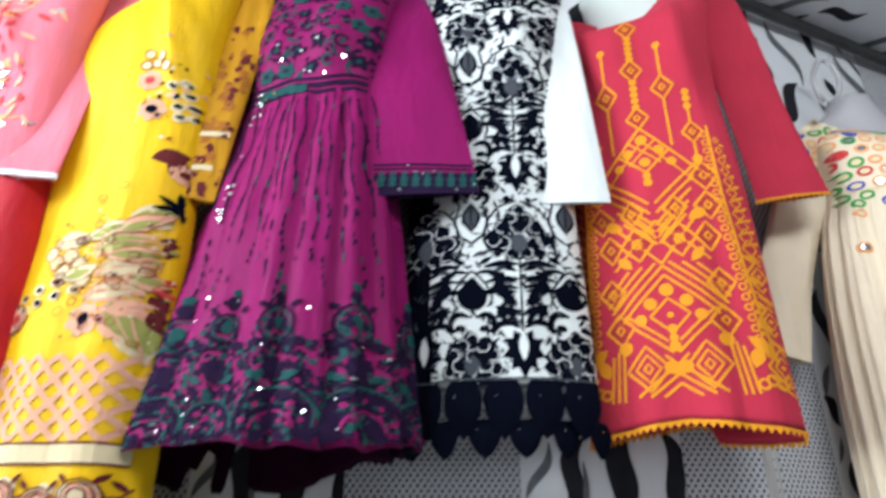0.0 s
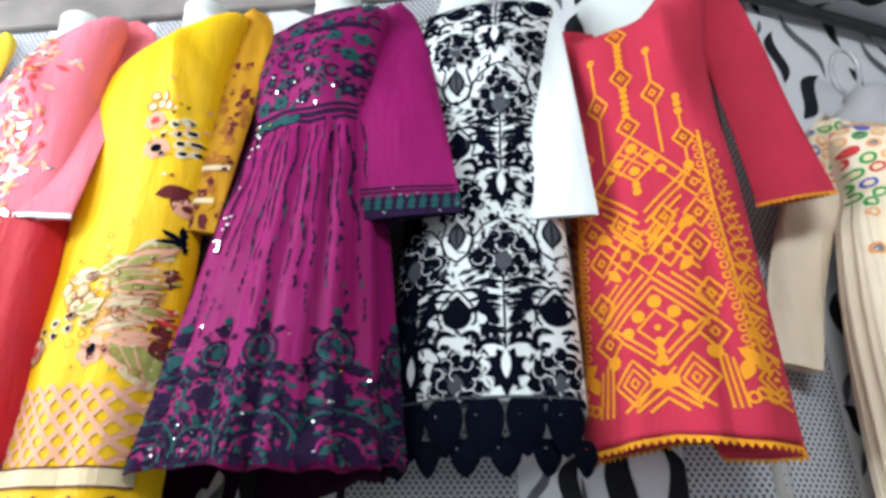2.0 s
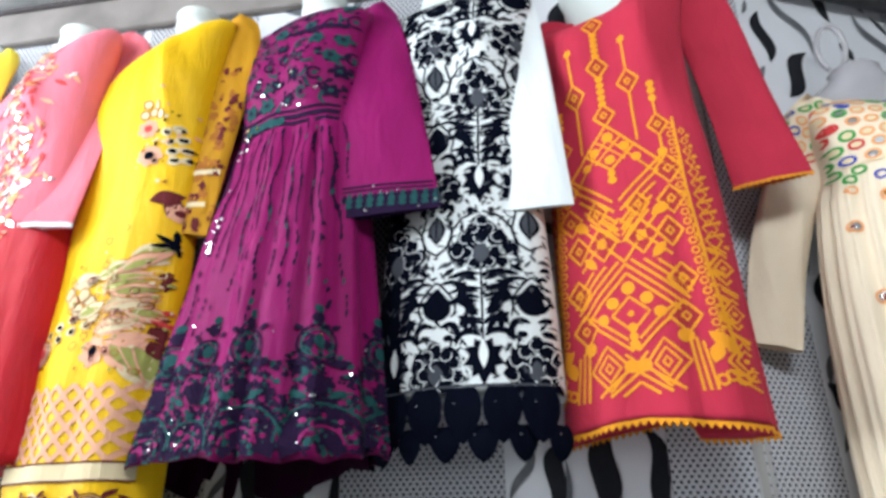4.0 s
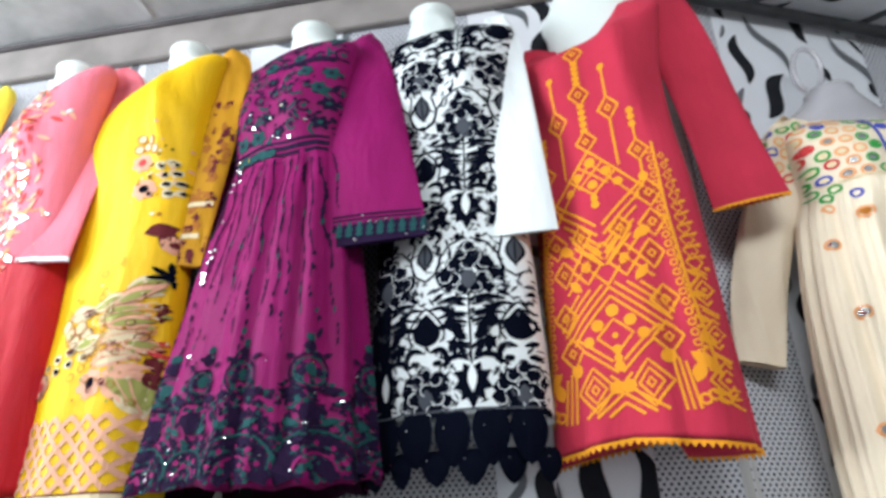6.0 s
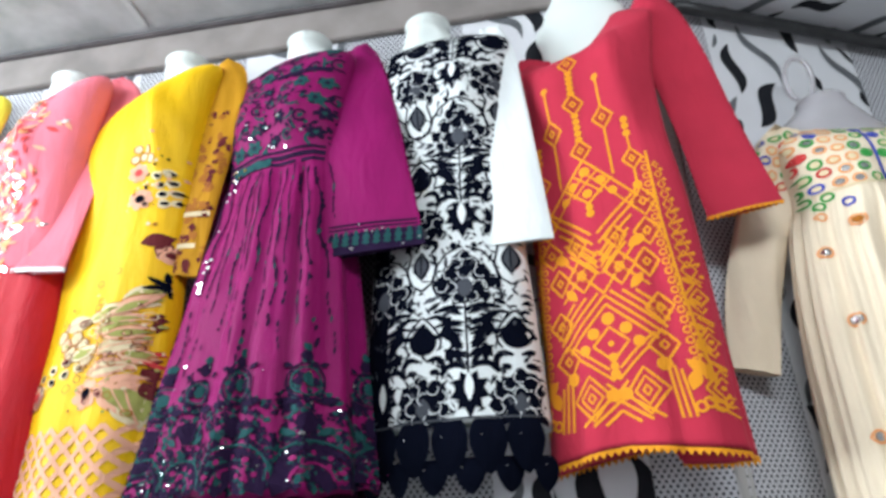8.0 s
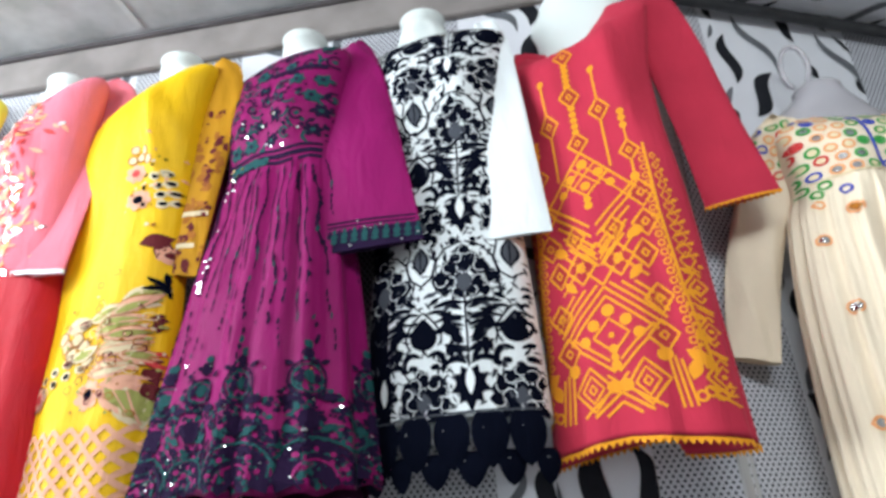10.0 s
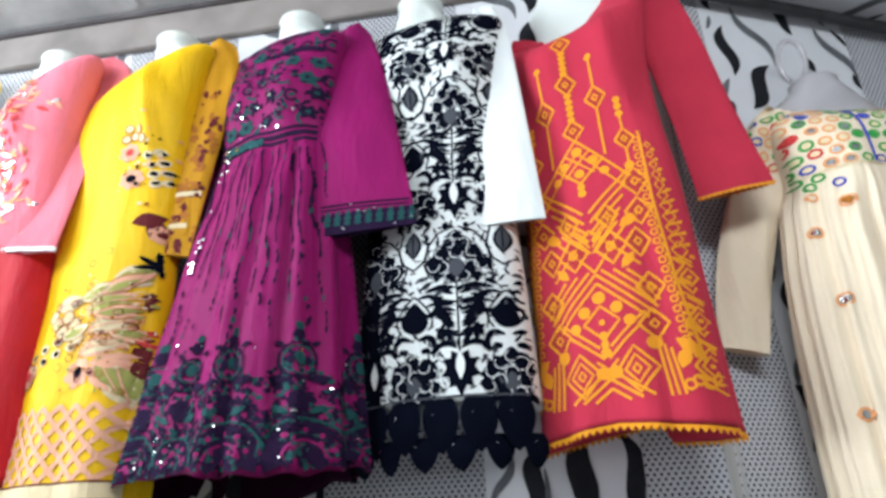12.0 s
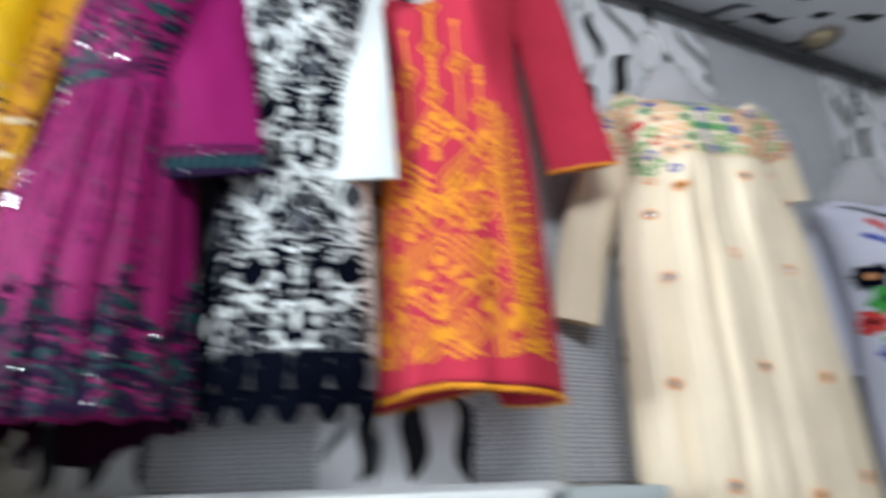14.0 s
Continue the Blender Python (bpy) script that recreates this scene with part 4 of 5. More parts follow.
sew_white()
# the magenta frock's shade on the lower left side, painted in navy
SHADED_SIDE = white[1].data
SHADED_SIDE.materials.append(M_NAVY)
for f in SHADED_SIDE.polygons:
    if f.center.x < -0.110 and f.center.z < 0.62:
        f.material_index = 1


# magenta frock: plum and teal needlework, denser towards the hem
def sew_magenta():
    ob, body, rings, sleeve = magenta[:4]
    n = Needle(body)
    P, T, M, Q = M_PLUM, M_TEAL, M_MAGENTA, M_MIRROR
    rnd = random.Random(21)
    # bodice
    for j in range(6):
        for i in range(8):
            x, z = -0.168 + 0.048 * i + 0.024 * (j % 2) + rnd.uniform(-0.007, 0.007), 0.768 + 0.050 * j + rnd.uniform(-0.007, 0.007)
            m, r = ((T, P) if rnd.random() < 0.4 else (P, T)), rnd.uniform(0.75, 1.1)
            if rnd.random() < 0.45:
                for k in range(6):
                    n.leaf(m[0], x, z, 0.021 * r, 0.013 * r, 60 * k + rnd.uniform(-14, 14), 1)
                n.dot(m[1], x, z, 0.005, 2, 7, 1, 0.2, rnd)
            else:
                n.ring(m[0], x, z, 0.0135 * r, 0.005, 1, 10, rnd.uniform(0.8, 1.2), 0.4, 5.6)
                n.dot(m[1], x, z, 0.0055, 1, 7, 1.2, 0.3, rnd)
            turn = rnd.uniform(0, 6.28)
            n.line(m[1], [(x + 0.016 * math.cos(turn), z + 0.016 * math.sin(turn)), (x + 0.028 * math.cos(turn + 0.5), z + 0.028 * math.sin(turn + 0.5)), (x + 0.033 * math.cos(turn + 1.0), z + 0.033 * math.sin(turn + 1.0))], 0.007, 0, taper=True)
            n.leaf(P, x + 0.022 * math.cos(turn + 3), z + 0.022 * math.sin(turn + 3), 0.018, 0.009, rnd.uniform(0, 360), 0)
    for k in range(170):
        n.dot(T if rnd.random() < 0.35 else P, rnd.uniform(-0.17, 0.17), rnd.uniform(0.745, 1.04), rnd.uniform(0.002, 0.0055), 0, 7, 1, 0.4, rnd)
    n.line(P, [(0.02 + 0.012 * i, 0.955 + 0.002 * math.sin(i)) for i in range(12)], 0.013, 2)
    for z, w, m in ((0.722, 0.012, P), (0.705, 0.009, P), (0.738, 0.007, P)):
        n.line(m, [(-0.16 + 0.02 * i, z + 0.003 * math.sin(i)) for i in range(17)], w, 1)
    for k in range(7):
        n.dot(T, -0.075 + 0.015 * k, 0.716 + 0.005 * math.sin(k * 2), 0.014, 2, 9, 0.8, 0.3, rnd)
    # stripes of the gathers
    for k in range(19):
        f = (k - 9) / 9
        x0, x1 = f * 0.150, f * 0.232
        z0, z1 = 0.70 - rnd.uniform(0, 0.02), rnd.uniform(0.22, 0.30)
        pts = [(x0 + (x1 - x0) * i / 14 + 0.004 * math.sin(i * 1.3 + k), z0 + (z1 - z0) * i / 14) for i in range(15)]
        for i in range(14):
            for u in (0.2, 0.7):
                if rnd.random() < 0.7:
                    x, z = pts[i][0] * (1 - u) + pts[i + 1][0] * u, pts[i][1] * (1 - u) + pts[i + 1][1] * u
                    n.dot(P if rnd.random() < 0.85 else T, x, z, rnd.uniform(0.0016, 0.0030), 1, 7, rnd.uniform(2.6, 4.6), 0.3, rnd)
        n.line(P, pts[:9], 0.0022, 0)
    n.finish(ob, "embroidery", {"teal_thread": "embroidery_accent"})
    # net of florets round the skirt, above the hem
    n = Needle(body, around=0.2)
    xs = (-0.28, -0.14, -0.03, 0.082, 0.206, 0.33)
    for k in range(3600):
        x, z = rnd.uniform(-0.36, 0.40), rnd.uniform(0.0, 0.26)
        edge = 0.150 + 0.085 * math.cos((x - 0.07) / 0.125 * math.pi) ** 2
        if z > edge or rnd.random() < z * 1.2:
            continue
        n.dot(P if rnd.random() < 0.68 else T, x, z, rnd.uniform(0.0024, 0.0064), rnd.choice((0, 1)), 8, rnd.uniform(0.7, 1.3), 0.4, rnd)
    for x in xs:
        w = 0.75 if x in (-0.03,) else 1.0
        n.dot(P, x, 0.014, 0.062 * w, 2, 16)
        for r, m, lw in ((0.068, T, 0.0045), (0.057, P, 0.006), (0.044, T, 0.0045), (0.031, M, 0.004)):
            n.ring(m, x, 0.012, r * w, lw, 3, 18, 1.0, 0.05, 3.09)
        for i in range(9):
            a = 0.2 + 2.74 * i / 8
            n.dot(P if i % 2 else M, x + 0.042 * w * math.cos(a), 0.018 + 0.042 * w * math.sin(a), 0.0048, 4)
        for i in range(12):
            n.dot(rnd.choice((M, T, T)), x + rnd.uniform(-0.026, 0.026) * w, 0.012 + rnd.uniform(0, 0.030), 0.0045, 3, 7, 1, 0.3, rnd)
        xm = x - 0.008
        for r, m, lw in ((0.031, P, 0.004), (0.024, T, 0.003)):
            n.ring(m, xm, 0.185, r * w, lw, 3, 16, 1.1)
        n.dot(P, xm, 0.112, 0.017, 3, 10, 1.2, 0.15, rnd)
        n.dot(T, xm, 0.188, 0.009, 3, 8, 1.5)
        n.dot(P, xm - 0.013, 0.185, 0.006, 3, 7, 1.6)
        n.dot(P, xm + 0.013, 0.185, 0.006, 3, 7, 1.6)
        n.dot(P, xm, 0.232, 0.011, 3, 8, 1.2, 0.2, rnd)
        n.dot(T, xm, 0.250, 0.007, 3, 8, 1.3, 0.2, rnd)
        for s in (1, -1):
            n.leaf(T, xm + s * 0.014, 0.090, 0.032, 0.013, 90 - s * 65, 3)
            n.leaf(P, xm + s * 0.014, 0.150, 0.038, 0.016, 90 - s * 85, 3)
            n.leaf(P, xm + s * 0.020, 0.215, 0.022, 0.010, 90 - s * 70, 3)
    for k in range(30):
        n.dot(Q, rnd.uniform(-0.33, 0.33), rnd.uniform(0.01, 0.25), rnd.uniform(0.0016, 0.0028), 5, 7)
    n.finish(ob, "hem_embroidery", {"teal_thread": "hem_embroidery_accent", "mirror_sequin": "hem_mirror_work", "magenta_silk": "hem_embroidery_ground"})
    n = Needle(body)
    # mirror sequins
    for k in range(32):
        if k < 16:
            u = rnd.random()
            x, z = -0.080 - 0.040 * u + rnd.uniform(-0.008, 0.008), 0.74 - 0.36 * u
        else:
            x, z = rnd.uniform(-0.13, 0.12), rnd.uniform(0.69, 0.83)
        n.dot(Q, x, z, rnd.uniform(0.0022, 0.0042), 5, 7)
    n.finish(ob, "embroidery", {"teal_thread": "embroidery_accent", "mirror_sequin": "mirror_work"})
    # cuff of the wide sleeve
    sleeve.data.materials.append(P)
    for f in sleeve.data.polygons[25 * 40:29 * 40]:
        f.material_index = 1
    n = Needle(sleeve)
    low = min(v.co.z for v in sleeve.data.vertices)
    xs = [v.co.x for v in sleeve.data.vertices if v.co.z < low + 0.03]
    x0, x1 = min(xs), max(xs)
    span = [x0 + 0.003 + (x1 - x0 - 0.006) * i / 16 for i in range(17)]
    n.line(P, [(x, low + 0.012) for x in span], 0.022, 0)
    n.line(P, [(x, low + 0.074) for x in span], 0.005, 0)
    for i in range(11):
        x = x0 + (x1 - x0) * (i + 0.5) / 11
        n.dot(T, x, low + 0.040, 0.0075, 1, 8, 1.2)
        n.dot(T, x, low + 0.053, 0.0045, 1, 7, 1.4)
        n.dot(P, x + 0.011, low + 0.046, 0.005, 1, 7, 2.2)
        n.dot(T, x, low + 0.028, 0.008, 1, 7, 0.6)
    n.line(P, [(x, low + 0.064) for x in span], 0.004, 0)
    for i in range(9):
        n.dot(Q, rnd.uniform(x0, x1), low + rnd.uniform(0.005, 0.075), 0.0025, 3, 6)
    n.finish(ob, "cuff_embroidery", {"mirror_sequin": "cuff_mirror_work"})


sew_magenta()


# yellow kurta: patchwork flowers, pink lattice and a cream band
def sew_yellow():
    ob, body, rings, sleeve = yellow[:4]
    n = Needle(body, shift=0.036)
    rnd = random.Random(4)
    C, R, K, G, PK, Q = M_CREAM, M_MAROON, M_NAVY, M_OLIVE, M_PINKTHREAD, M_MIRROR

    def blossom(x, z, r, rim, core, petals=7):
        for i in range(petals):
            a = 6.2832 * i / petals
            n.dot(rim, x + r * 0.75 * math.cos(a), z + r * 0.75 * math.sin(a), r * 0.42, 1, 8, 1, 0.15, rnd)
        n.dot(rim, x, z, r * 0.7, 2)
        n.dot(core, x, z, r * 0.45, 3)

    def beads(x, z, cols, rows, dx, dz, sx, sz, m):
        for i in range(cols):
            for j in range(rows):
                u, v = x + i * dx + j * sx, z + i * dz + j * sz
                n.dot(C, u, v, 0.0115, 1, 8, 0.9, 0.2, rnd)
                n.dot(m, u + 0.002, v, 0.0072, 2, 7, 0.8, 0.25, rnd)

    blossom(0.053, 0.781, 0.022, PK, M_REDTHREAD)
    blossom(0.069, 0.708, 0.024, PK, K)
    for x, z in ((0.045, 0.845), (0.062, 0.822), (0.085, 0.812), (0.040, 0.818), (0.075, 0.838)):
        n.dot(C, x, z, 0.011, 1, 8)
        n.ring(M_RUST, x, z, 0.011, 0.0025, 2, 10)
    beads(0.098, 0.768, 2, 4, 0.022, 0.004, 0.006, -0.024, K)
    # maroon buds
    for x, z, t in ((0.137, 0.615, 200), (0.137, 0.615, 250), (0.150, 0.600, 300), (0.160, 0.48, 260), (0.158, 0.44, 240)):
        n.leaf(R, x, z, 0.055, 0.032, t, 1)
    blossom(0.135, 0.572, 0.018, PK, R)
    for i in range(8):
        n.leaf(K, 0.138, 0.497, 0.036, 0.011, 45 * i + 10, 2)
    # great leaves
    for x, z, ln, w, t in ((0.020, 0.400, 0.115, 0.038, 12), (0.035, 0.352, 0.115, 0.036, 14), (0.075, 0.455, 0.080, 0.042, 25), (0.02, 0.312, 0.10, 0.034, 8), (0.075, 0.300, 0.085, 0.05, -62), (0.108, 0.275, 0.075, 0.045, -75), (-0.06, 0.418, 0.075, 0.030, 8)):
        n.leaf(PK if ln > 0.08 else C, x, z, ln * 1.06, w * 1.2, t, 1, 0.85)
        n.leaf(G if w > 0.037 else C, x + 0.004, z, ln * 0.92, w * 0.78, t, 2, 0.85)
        c, s = math.cos(radians(t)), math.sin(radians(t))
        n.line(PK, [(x + ln * u * c, z + ln * u * s) for u in (0.05, 0.5, 0.95)], 0.003, 3)
    for k in range(26):
        n.dot(R, rnd.uniform(0.135, 0.178), rnd.uniform(0.27, 0.46), rnd.uniform(0.009, 0.017), 2, 8, 1, 0.4, rnd)
    n.leaf(M_REDTHREAD, 0.118, 0.332, 0.05, 0.04, 10, 4)
    n.leaf(PK, 0.060, 0.285, 0.085, 0.032, 5, 3)
    n.leaf(R, 0.125, 0.290, 0.045, 0.028, -60, 4)
    for x, z in ((-0.045, 0.380), (-0.020, 0.392), (-0.002, 0.376), (-0.030, 0.362), (0.012, 0.345), (-0.062, 0.40)):
        blossom(x, z, 0.014, C, M_CREAM, 6)
        n.ring(M_RUST, x, z, 0.015, 0.0022, 3, 12)
    beads(-0.100, 0.318, 4, 2, 0.032, 0.012, 0.004, -0.026, K)
    blossom(0.036, 0.270, 0.028, PK, K)
    blossom(-0.107, 0.280, 0.024, PK, M_REDTHREAD)
    n.ring(R, -0.107, 0.280, 0.026, 0.003, 4)
    for x, z, ln, w, t in ((0.000, 0.425, 0.10, 0.030, 16), (0.055, 0.382, 0.095, 0.030, 10), (-0.030, 0.345, 0.075, 0.028, 20), (0.060, 0.430, 0.085, 0.030, 34), (0.085, 0.345, 0.070, 0.030, -8)):
        n.leaf(M_RUST, x, z, ln * 1.06, w * 1.14, t, 3, 0.85)
        n.leaf(rnd.choice((C, PK)), x + 0.002, z, ln, w, t, 4, 0.85)
        n.leaf(G, x + 0.012, z + 0.002, ln * 0.66, w * 0.5, t, 5, 0.85)
    for k in range(60):
        x, z = rnd.gauss(0.04, 0.055), rnd.gauss(0.36, 0.05)
        n.ring(rnd.choice((M_RUST, R, C)), x, z, rnd.uniform(0.005, 0.010), 0.0018, 6, 9)
    for k in range(90):
        x, z = rnd.gauss(0.07, 0.05), rnd.gauss(0.35, 0.06)
        n.dot(rnd.choice((C, PK, M_RUST, G, R)), x, z, rnd.uniform(0.002, 0.0045), 6, 7, 1, 0.3, rnd)
    for k in range(40):
        n.dot(rnd.choice((C, PK, K, M_RUST)), rnd.gauss(0.095, 0.03), rnd.gauss(0.745, 0.04), rnd.uniform(0.002, 0.005), 3, 7, 1, 0.3, rnd)
    # lattice
    for k in range(-10, 20):
        x = -0.19 + 0.037 * k
        for s in (1, -1):
            pts = [(x + s * 0.13 * u, 0.066 + 0.140 * u) for u in (0, 0.25, 0.5, 0.75, 1)]
            if any(abs(p[0]) < 0.185 for p in pts):
                n.line(PK, pts, 0.0092, 1)
    # cream band with dark edges, and the flowered border under it
    span = [-0.175 + 0.35 * i / 24 for i in range(25)]
    n.line(C, [(x, 0.046) for x in span], 0.030, 2)
    for z in (0.030, 0.062):
        n.line(R, [(x, z) for x in span], 0.0035, 3)
    for k in range(6):
        x, z = -0.150 + 0.060 * k, -0.018 - 0.010 * (k % 2)
        for r, m in ((0.028, C), (0.021, PK), (0.013, C)):
            n.dot(m, x, z, r, 2 if r > 0.025 else 4, 9, 1, 0.2, rnd)
            n.ring(R, x, z, r * 0.96, 0.0026, 5, 9, rnd.uniform(0.85, 1.1))
        for s in (1, -1):
            n.leaf(rnd.choice((G, M_RUST, C)), x + s * 0.020, z - 0.008, 0.028, 0.014, 90 - s * 75, 3)
            n.leaf(R, x + s * 0.016, z + 0.018, 0.022, 0.008, 90 - s * 40, 3)
    n.finish(ob, "embroidery")
    n = Needle(sleeve)
    lo = min(v.co.z for v in sleeve.data.vertices)
    for k in range(300):
        z = lo + rnd.uniform(0.01, 0.44)
        x = rnd.uniform(0.05, 0.30)
        n.dot(rnd.choice((M_RUST, M_RUST, R, M_RUST, R, M_GOLD)), x, z, rnd.uniform(0.004, 0.011), rnd.choice((0, 1)), 8, rnd.uniform(0.7, 1.5), 0.4, rnd)
    for z in (0.075, 0.155):
        n.line(C, [(0.05 + 0.02 * i, lo + z) for i in range(12)], 0.012, 2)
    n.finish(ob, "sleeve_print")


sew_yellow()


def sew_pink():
    ob, body, rings, sleeve = pink[:4]
    body.data.materials.append(M_PINK)
    for f in body.data.polygons:
        if f.center.z > 0.50:
            f.material_index = 1
    n = Needle(body)
    rnd = random.Random(9)
    for k in range(420):
        z = rnd.uniform(0.46, 0.98)
        x = rnd.gauss(0.055, 0.045)
        n.leaf(rnd.choice((M_WHITE, M_PINKTHREAD, M_PINKTHREAD, M_PEACH, M_MIRROR, M_RED, M_REDTHREAD, M_REDTHREAD)), x, z, rnd.uniform(0.012, 0.036), rnd.uniform(0.005, 0.013), rnd.uniform(0, 360), rnd.choice((0, 1, 2)))
    for k in range(26):
        n.ring(M_CREAM, rnd.uniform(0.02, 0.15), rnd.uniform(0.0, 0.05), 0.012, 0.004, 1, 10)
    n.finish(ob, "embroidery")
    cuff = [v.co.copy() for v in sleeve.data.vertices][26 * 40:27 * 40]
    zigzag(cuff, 0.002, 0.008, M_WHITE, ob, "cuff_trim", "white crocheted cuff trim", rise=0.009)


sew_pink()


def sew_beige():
    ob, body, rings, sleeve = beige[:4]
    n = Needle(body)
    rnd = random.Random(12)
    cols = (M_GREEN, M_BLUE, M_REDTHREAD, M_PEACH, M_PEACH, M_GREEN)
    k = 0
    for j in range(7):
        for i in range(12):
            x = -0.172 + 0.0305 * i + (0.015 if j % 2 else 0) + rnd.uniform(-0.003, 0.003)
            z = 0.848 + 0.0265 * j + rnd.uniform(-0.003, 0.003)
            if abs(x + 0.03) < 0.008 and z < 0.95:
                continue
            m = M_PEACH if 0.062 < abs(x + 0.015) < 0.100 else (M_GREEN, M_BLUE, M_GREEN, M_GREEN)[(i + j) % 4] if abs(x + 0.015) < 0.062 else cols[(i + (j // 2) * 2 + (i * j) % 3) % 6]
            n.ring(m, x, z, 0.0102, 0.0046, 1, 12, rnd.uniform(0.75, 1.0))
            n.dot(M_MIRROR if rnd.random() < 0.16 else M_CREAM if rnd.random() < 0.7 else m, x, z, 0.0075, 0, 8)
    for x, z in ((-0.165, 0.825), (-0.15, 0.805), (-0.135, 0.822), (-0.11, 0.80), (-0.155, 0.78), (0.15, 0.82), (0.13, 0.80)):
        n.ring(rnd.choice(cols), x, z, 0.0085, 0.0048, 1, 10)
    n.line(M_BLUE, [(-0.035, 0.985), (-0.033, 0.93), (-0.031, 0.838)], 0.0065, 2)
    n.line(M_CREAM, [(-0.17 + 0.34 * i / 20, 0.834) for i in range(21)], 0.004, 2)
    flowers = [(-0.110, 0.755), (0.03, 0.775), (-0.165, 0.555), (-0.185, 0.345), (-0.03, 0.60), (0.09, 0.57), (-0.02, 0.37), (0.11, 0.35), (0.15, 0.74), (-0.17, 0.70), (0.03, 0.14), (-0.12, 0.16), (0.16, 0.17)]
    for x, z in flowers:
        n.ring(M_PEACH, x, z, 0.011, 0.005, 1, 10)
        n.dot(M_MIRROR if rnd.random() < 0.6 else M_RUST, x, z, 0.0075, 2, 8)
    n.finish(ob, "embroidery", {"mirror_sequin": "mirror_work", "blue_thread": "embroidery_blue"})
    # the same rings run over the sleeve heads
    for arm, x0 in ((beige[3], -0.235), (beige[4], 0.135)):
        n = Needle(arm)
        for j in range(5):
            for i in range(4):
                x, z = x0 + 0.029 * i + (0.014 if j % 2 else 0) + rnd.uniform(-0.003, 0.003), 0.895 + 0.0265 * j + rnd.uniform(-0.003, 0.003)
                m = cols[(i + 2 * j + i * j) % 6]
                n.ring(m, x, z, 0.0102, 0.0046, 1, 12, rnd.uniform(0.75, 1.0))
                n.dot(M_MIRROR if rnd.random() < 0.12 else M_CREAM, x, z, 0.0075, 0, 8)
        n.finish(arm, "sleeve_embroidery", {"mirror_sequin": "sleeve_mirror_work"})


sew_beige()


def sew_lilac():
    ob, body, rings = lilac[:3]
    n = Needle(body)
    rnd = random.Random(2)
    n.line(M_NAVY, [(-0.13, 0.99), (-0.07, 0.955), (0, 0.94), (0.07, 0.955), (0.13, 0.99)], 0.010, 2)
    n.line(M_REDTHREAD, [(-0.10, 0.94), (-0.05, 0.90)], 0.018, 2)
    n.line(M_BLUE, [(-0.12, 0.90), (-0.06, 0.86)], 0.014, 2)
    for x, z, r, m in ((-0.125, 0.79, 0.032, M_NAVY), (-0.06, 0.775, 0.030, M_BLUE), (-0.135, 0.68, 0.030, M_REDTHREAD), (-0.07, 0.69, 0.034, M_PEACH), (-0.10, 0.73, 0.036, M_GREEN), (-0.09, 0.63, 0.035, M_GREEN), (0.0, 0.73, 0.03, M_REDTHREAD), (-0.05, 0.58, 0.026, M_BLUE), (-0.12, 0.60, 0.022, M_BLUE), (0.01, 0.65, 0.030, M_NAVY), (0.06, 0.70, 0.034, M_GREEN)):
        for i in range(6):
            n.leaf(m, x, z, r * 1.15, r * 0.85, 60 * i + rnd.uniform(-12, 12), rnd.choice((1, 2)))
        n.dot(rnd.choice((M_CREAM, M_NAVY, M_PEACH)), x, z, r * 0.3, 3, 8)
    n.finish(ob, "flower_motif")


sew_lilac()


# ---- rails, ceiling parts, ledge ----
board = tagged(box("cornice_board", (-3.1, WALL_Y - 0.022, 2.895), (0.64, WALL_Y - 0.0012, 3.013), M_BOARD, bevel=0.003), "beige wooden board along the top of the wall", "trim", kind="structure")
tagged(box("cornice_strip", (-3.1, WALL_Y - 0.034, 3.014), (0.64, WALL_Y - 0.0012, 3.028), M_STRIP, bevel=0.004), "thin dark metal strip between board and ceiling", "trim", kind="structure")
pipe_m = pose(BEND_X, WALL_Y, 0, 0, 0, RIGHT_ANGLE)
tagged(tube("hanging_rail", [pipe_m @ Vector((x, -0.035, 2.838)) for x in [0.05 + 0.1 * k for k in range(22)]], 0.017, M_BLACKMETAL), "black metal pipe rail under the ceiling", "rail")
soffit = tagged(box("ceiling_soffit", (0.02, -0.75, 2.868), (2.3, 0.0, 2.93), M_PAPER), "lower ceiling panel papered like the wall", "ceiling", kind="structure")
soffit.matrix_world = pipe_m
kinds = {0: ([], []), 1: ([], [])}
for k in range(3):
    for a, b, w, bow, head, kind, sway in PRINT:
        pts, faces = blade(a, b, w, bow, head, sway)
        verts, out = kinds[kind]
        base = len(verts)
        verts.extend([(0.05 + REPEAT * k + v, -0.49 + u, 2.8665 - 0.0004 * kind) for u, v in pts])
        out.extend([tuple(base + q for q in f) for f in faces])
tagged(piece("leaf_print", *kinds[0], M_LEAF, soffit, smooth=False), kind="stuff")
tagged(piece("leaf_print_grey", *kinds[1], M_LEAFGREY, soffit, smooth=False), kind="stuff")
tagged(box("wall_ledge", (-3.1, WALL_Y - 0.06, LEDGE_Z - 0.03), (0.62, WALL_Y - 0.0012, LEDGE_Z), M_LEDGE, bevel=0.004), "narrow grey ledge under the papered wall", "trim", kind="structure")


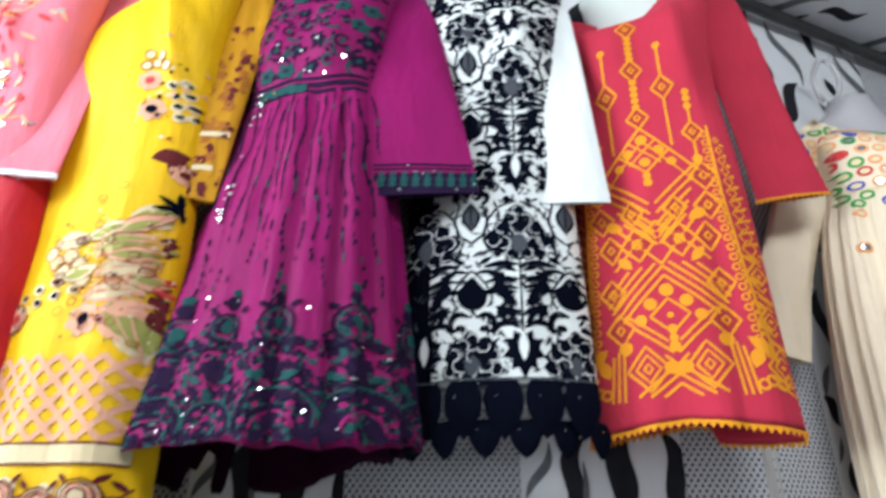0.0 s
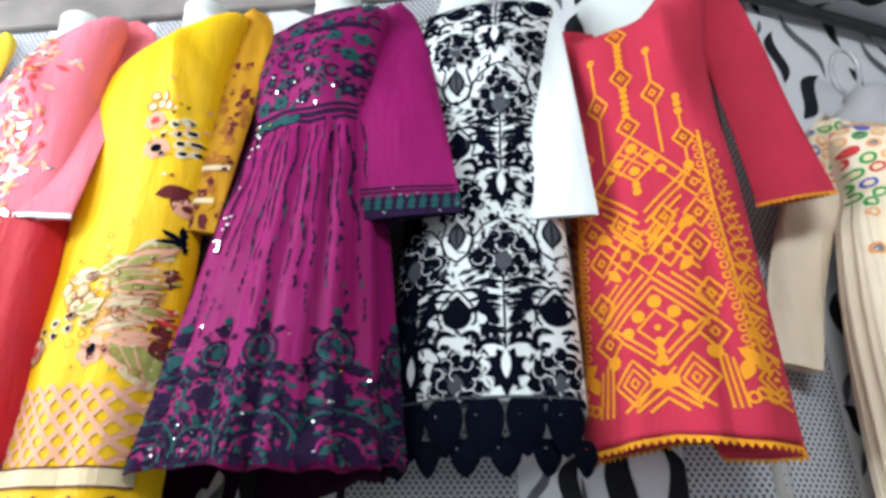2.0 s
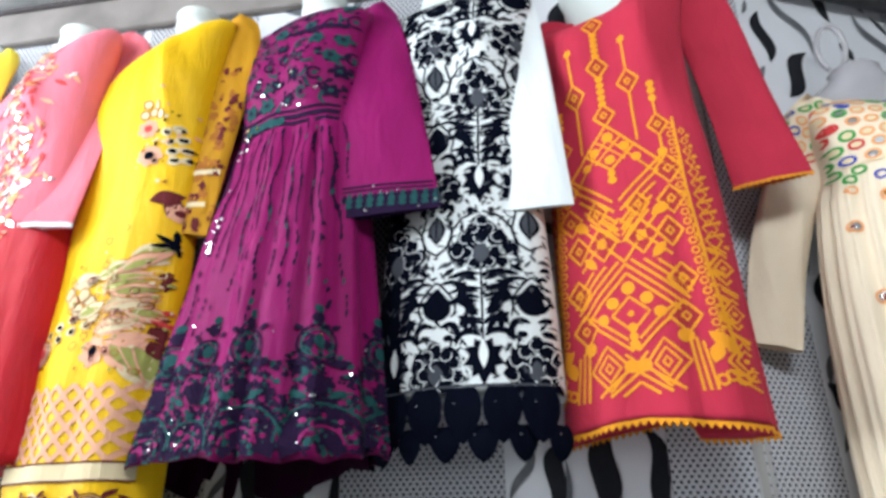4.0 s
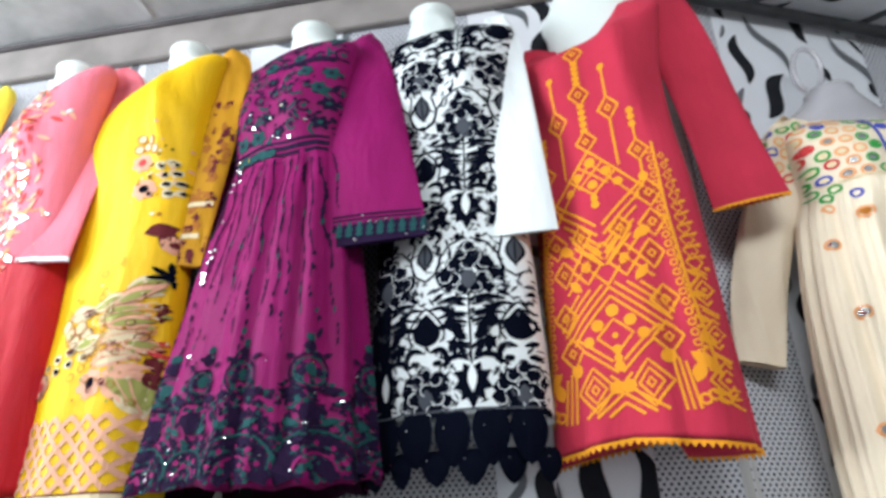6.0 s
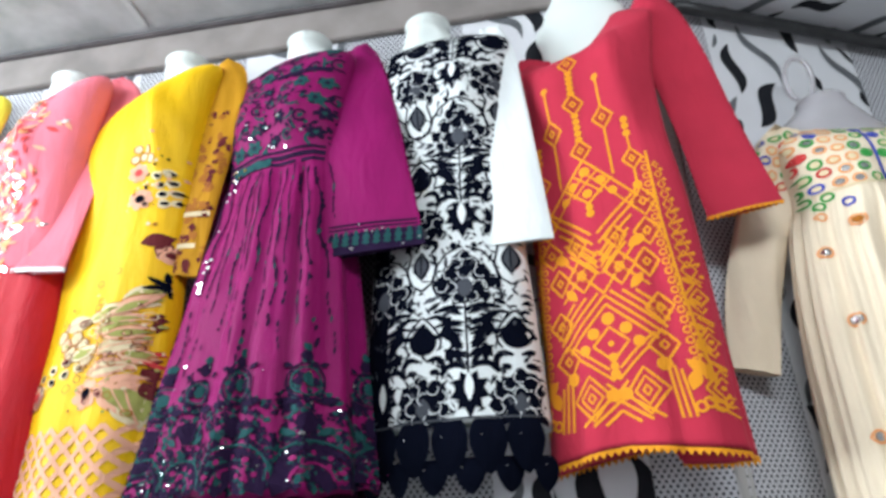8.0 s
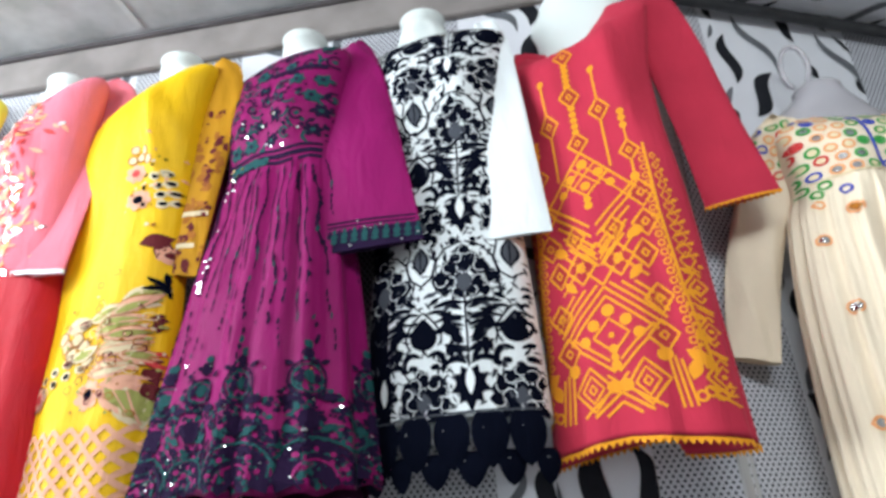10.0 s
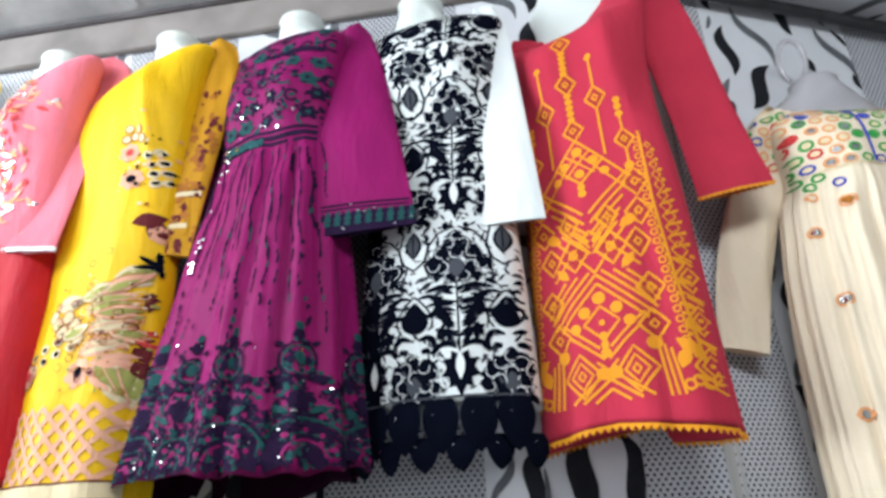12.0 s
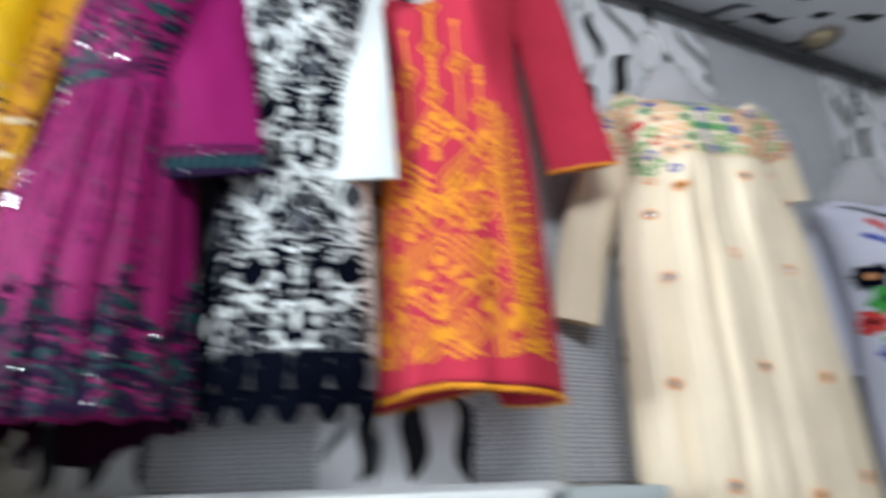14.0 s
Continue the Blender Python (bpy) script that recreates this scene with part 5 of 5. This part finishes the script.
def shop_cabinet(x0, x1, label, mat):
    ob = tagged(new("shop_cabinet"), label, "cabinet")
    ob.matrix_world = pose((x0 + x1) / 2, 1.22, 0)
    w = (x1 - x0) / 2
    box("cabinet_body", (-w, -0.08, 0), (w, 0.085, 1.50), mat, ob, 0.004)
    box("cabinet_top", (-w - 0.004, -0.09, 1.501), (w + 0.004, 0.086, 1.525), mat, ob, 0.004)
    for s in (-1, 1):
        box("cabinet_door", (-w + 0.004 if s < 0 else 0.002, -0.096, 0.1), (-0.002 if s < 0 else w - 0.004, -0.0815, 1.49), mat, ob, 0.003)


shop_cabinet(-0.115, 0.56, "white laminate shop cabinet below the dresses", M_CABINET)
shop_cabinet(0.60, 0.755, "narrow grey shop cabinet below the dresses", M_GREY)

# wire hooks that hold the busts, and the clear loop of the end one
for x in (0.448, 0.076, -0.258, -0.622, -0.992, -1.29):
    hook = tube("wall_hook", [(x, 1.305 + 0.045 * math.sin(a * 0.9) if k else 1.30, 2.846 + 0.052 * k / 3) for k, a in enumerate((0, 0.6, 1.1, 1.5))], 0.0022, M_CHROME)
    tagged(hook, "thin steel wire hook holding a mannequin", "hook", group="mannequin hooks")
loop = [(0.972 + 0.032 * math.sin(a), 1.420 + 0.010 * math.cos(a), 2.598 + 0.058 * -math.cos(a)) for a in [6.2832 * k / 20 for k in range(20)]]
tagged(tube("hanging_loop", [(0.972, 1.40, 2.50)] + loop, 0.0065, M_CLEAR), "clear plastic hanging loop of a mannequin", "hook")
tagged(tube("rail_hook", [(1.80, 1.845, 2.665), (1.775, 1.84, 2.650), (1.77, 1.84, 2.68), (1.80, 1.85, 2.72), (1.822, 1.858, 2.79), (1.83, 1.868, 2.857)], 0.006, M_BLACKMETAL), "black metal hook on the pipe rail", "hook", group="rail hooks")
tagged(tube("hanging_loop", [(1.60, 1.67, 2.36), (1.63, 1.70, 2.43), (1.70, 1.77, 2.55), (1.785, 1.838, 2.66), (1.775, 1.845, 2.665), (1.69, 1.78, 2.55), (1.61, 1.70, 2.43)], 0.004, M_CLEAR), "clear plastic hanging loop of a mannequin", "hook")

# unseen panel lights, added: one on the ceiling, one hung from it on rods and tilted to the dresses
for m, hung in ((pose(0.9, -0.7, CEILING_Z), False), (look((-1.5, 0.2, 2.80), (-0.6, 1.3, 2.15)) @ pose(0, 0, 0.03), True)):
    lamp = tagged(new("ceiling_light"), "hung white panel light tilted to the wall" if hung else "flat white panel light on the ceiling", "lamp", group="ceiling lights")
    lamp.matrix_world = m
    for lo, hi in (((-0.74, -0.34, -0.06), (-0.705, 0.34, 0.0)), ((0.705, -0.34, -0.06), (0.74, 0.34, 0.0)), ((-0.704, -0.34, -0.06), (0.704, -0.305, 0.0)), ((-0.704, 0.305, -0.06), (0.704, 0.34, 0.0))):
        box("lamp_frame", lo, hi, M_CABINET, lamp, 0.003)
    if hung:
        for x in (-0.72, 0.72):
            top = m @ Vector((x, 0.32, 0.0))
            tube("hanging_rod", [m.inverted() @ Vector((top.x, top.y, z)) for z in (top.z - 0.01, CEILING_Z + 0.01)], 0.006, M_CHROME, lamp)
down = tagged(new("downlight"), "round yellowish downlight in the ceiling panel", "lamp")
down.matrix_world = pose(BEND_X, WALL_Y, 0, 0, 0, RIGHT_ANGLE) @ pose(1.05, -0.10, 2.867)
ring = [[Vector((r * math.cos(a), r * math.sin(a), z)) for a in [6.2832 * k / 32 for k in range(32)]] for r, z in ((0.062, 0.0), (0.060, -0.008), (0.048, -0.010), (0.044, -0.002))]
piece("trim_ring", *loft(ring), M_BOARD, down)
piece("lens", *loft([[Vector((0.044 * math.cos(a), 0.044 * math.sin(a), -0.0025 - 0.001 * q)) for a in [6.2832 * k / 32 for k in range(32)]] for q in (0, 1)], True, True), M_CREAM, down)

# worn patches and seams of the ceiling close to the wall
rnd = random.Random(3)
verts, faces = [], []
for k in range(46):
    x, y, turn, r = rnd.uniform(-1.6, 0.55), rnd.uniform(0.75, 1.31), rnd.uniform(0, 3.1), rnd.uniform(0.008, 0.03)
    base = len(verts)
    for i in range(10):
        a, q = 6.2832 * i / 10, r * rnd.uniform(0.5, 1.2)
        u, v = q * 1.8 * math.cos(a), q * 0.5 * math.sin(a)
        verts.append((x + u * math.cos(turn) - v * math.sin(turn), y + u * math.sin(turn) + v * math.cos(turn), CEILING_Z + 0.003))
    faces.append(tuple(range(base, base + 10)))
marks = piece("ceiling_stain", verts, faces, material("ceiling_stain", (0.34, 0.33, 0.32), 0.6, 0, 0.3, 20), bpy.data.objects["ceiling"], smooth=False)
tagged(marks, kind="stuff")
box("ceiling_seam", (-0.80, -2.5, CEILING_Z), (-0.782, 1.318, CEILING_Z + 0.0035), material("pale_seam", (0.58, 0.58, 0.58), 0.5, 0, 0.05), bpy.data.objects["ceiling"])
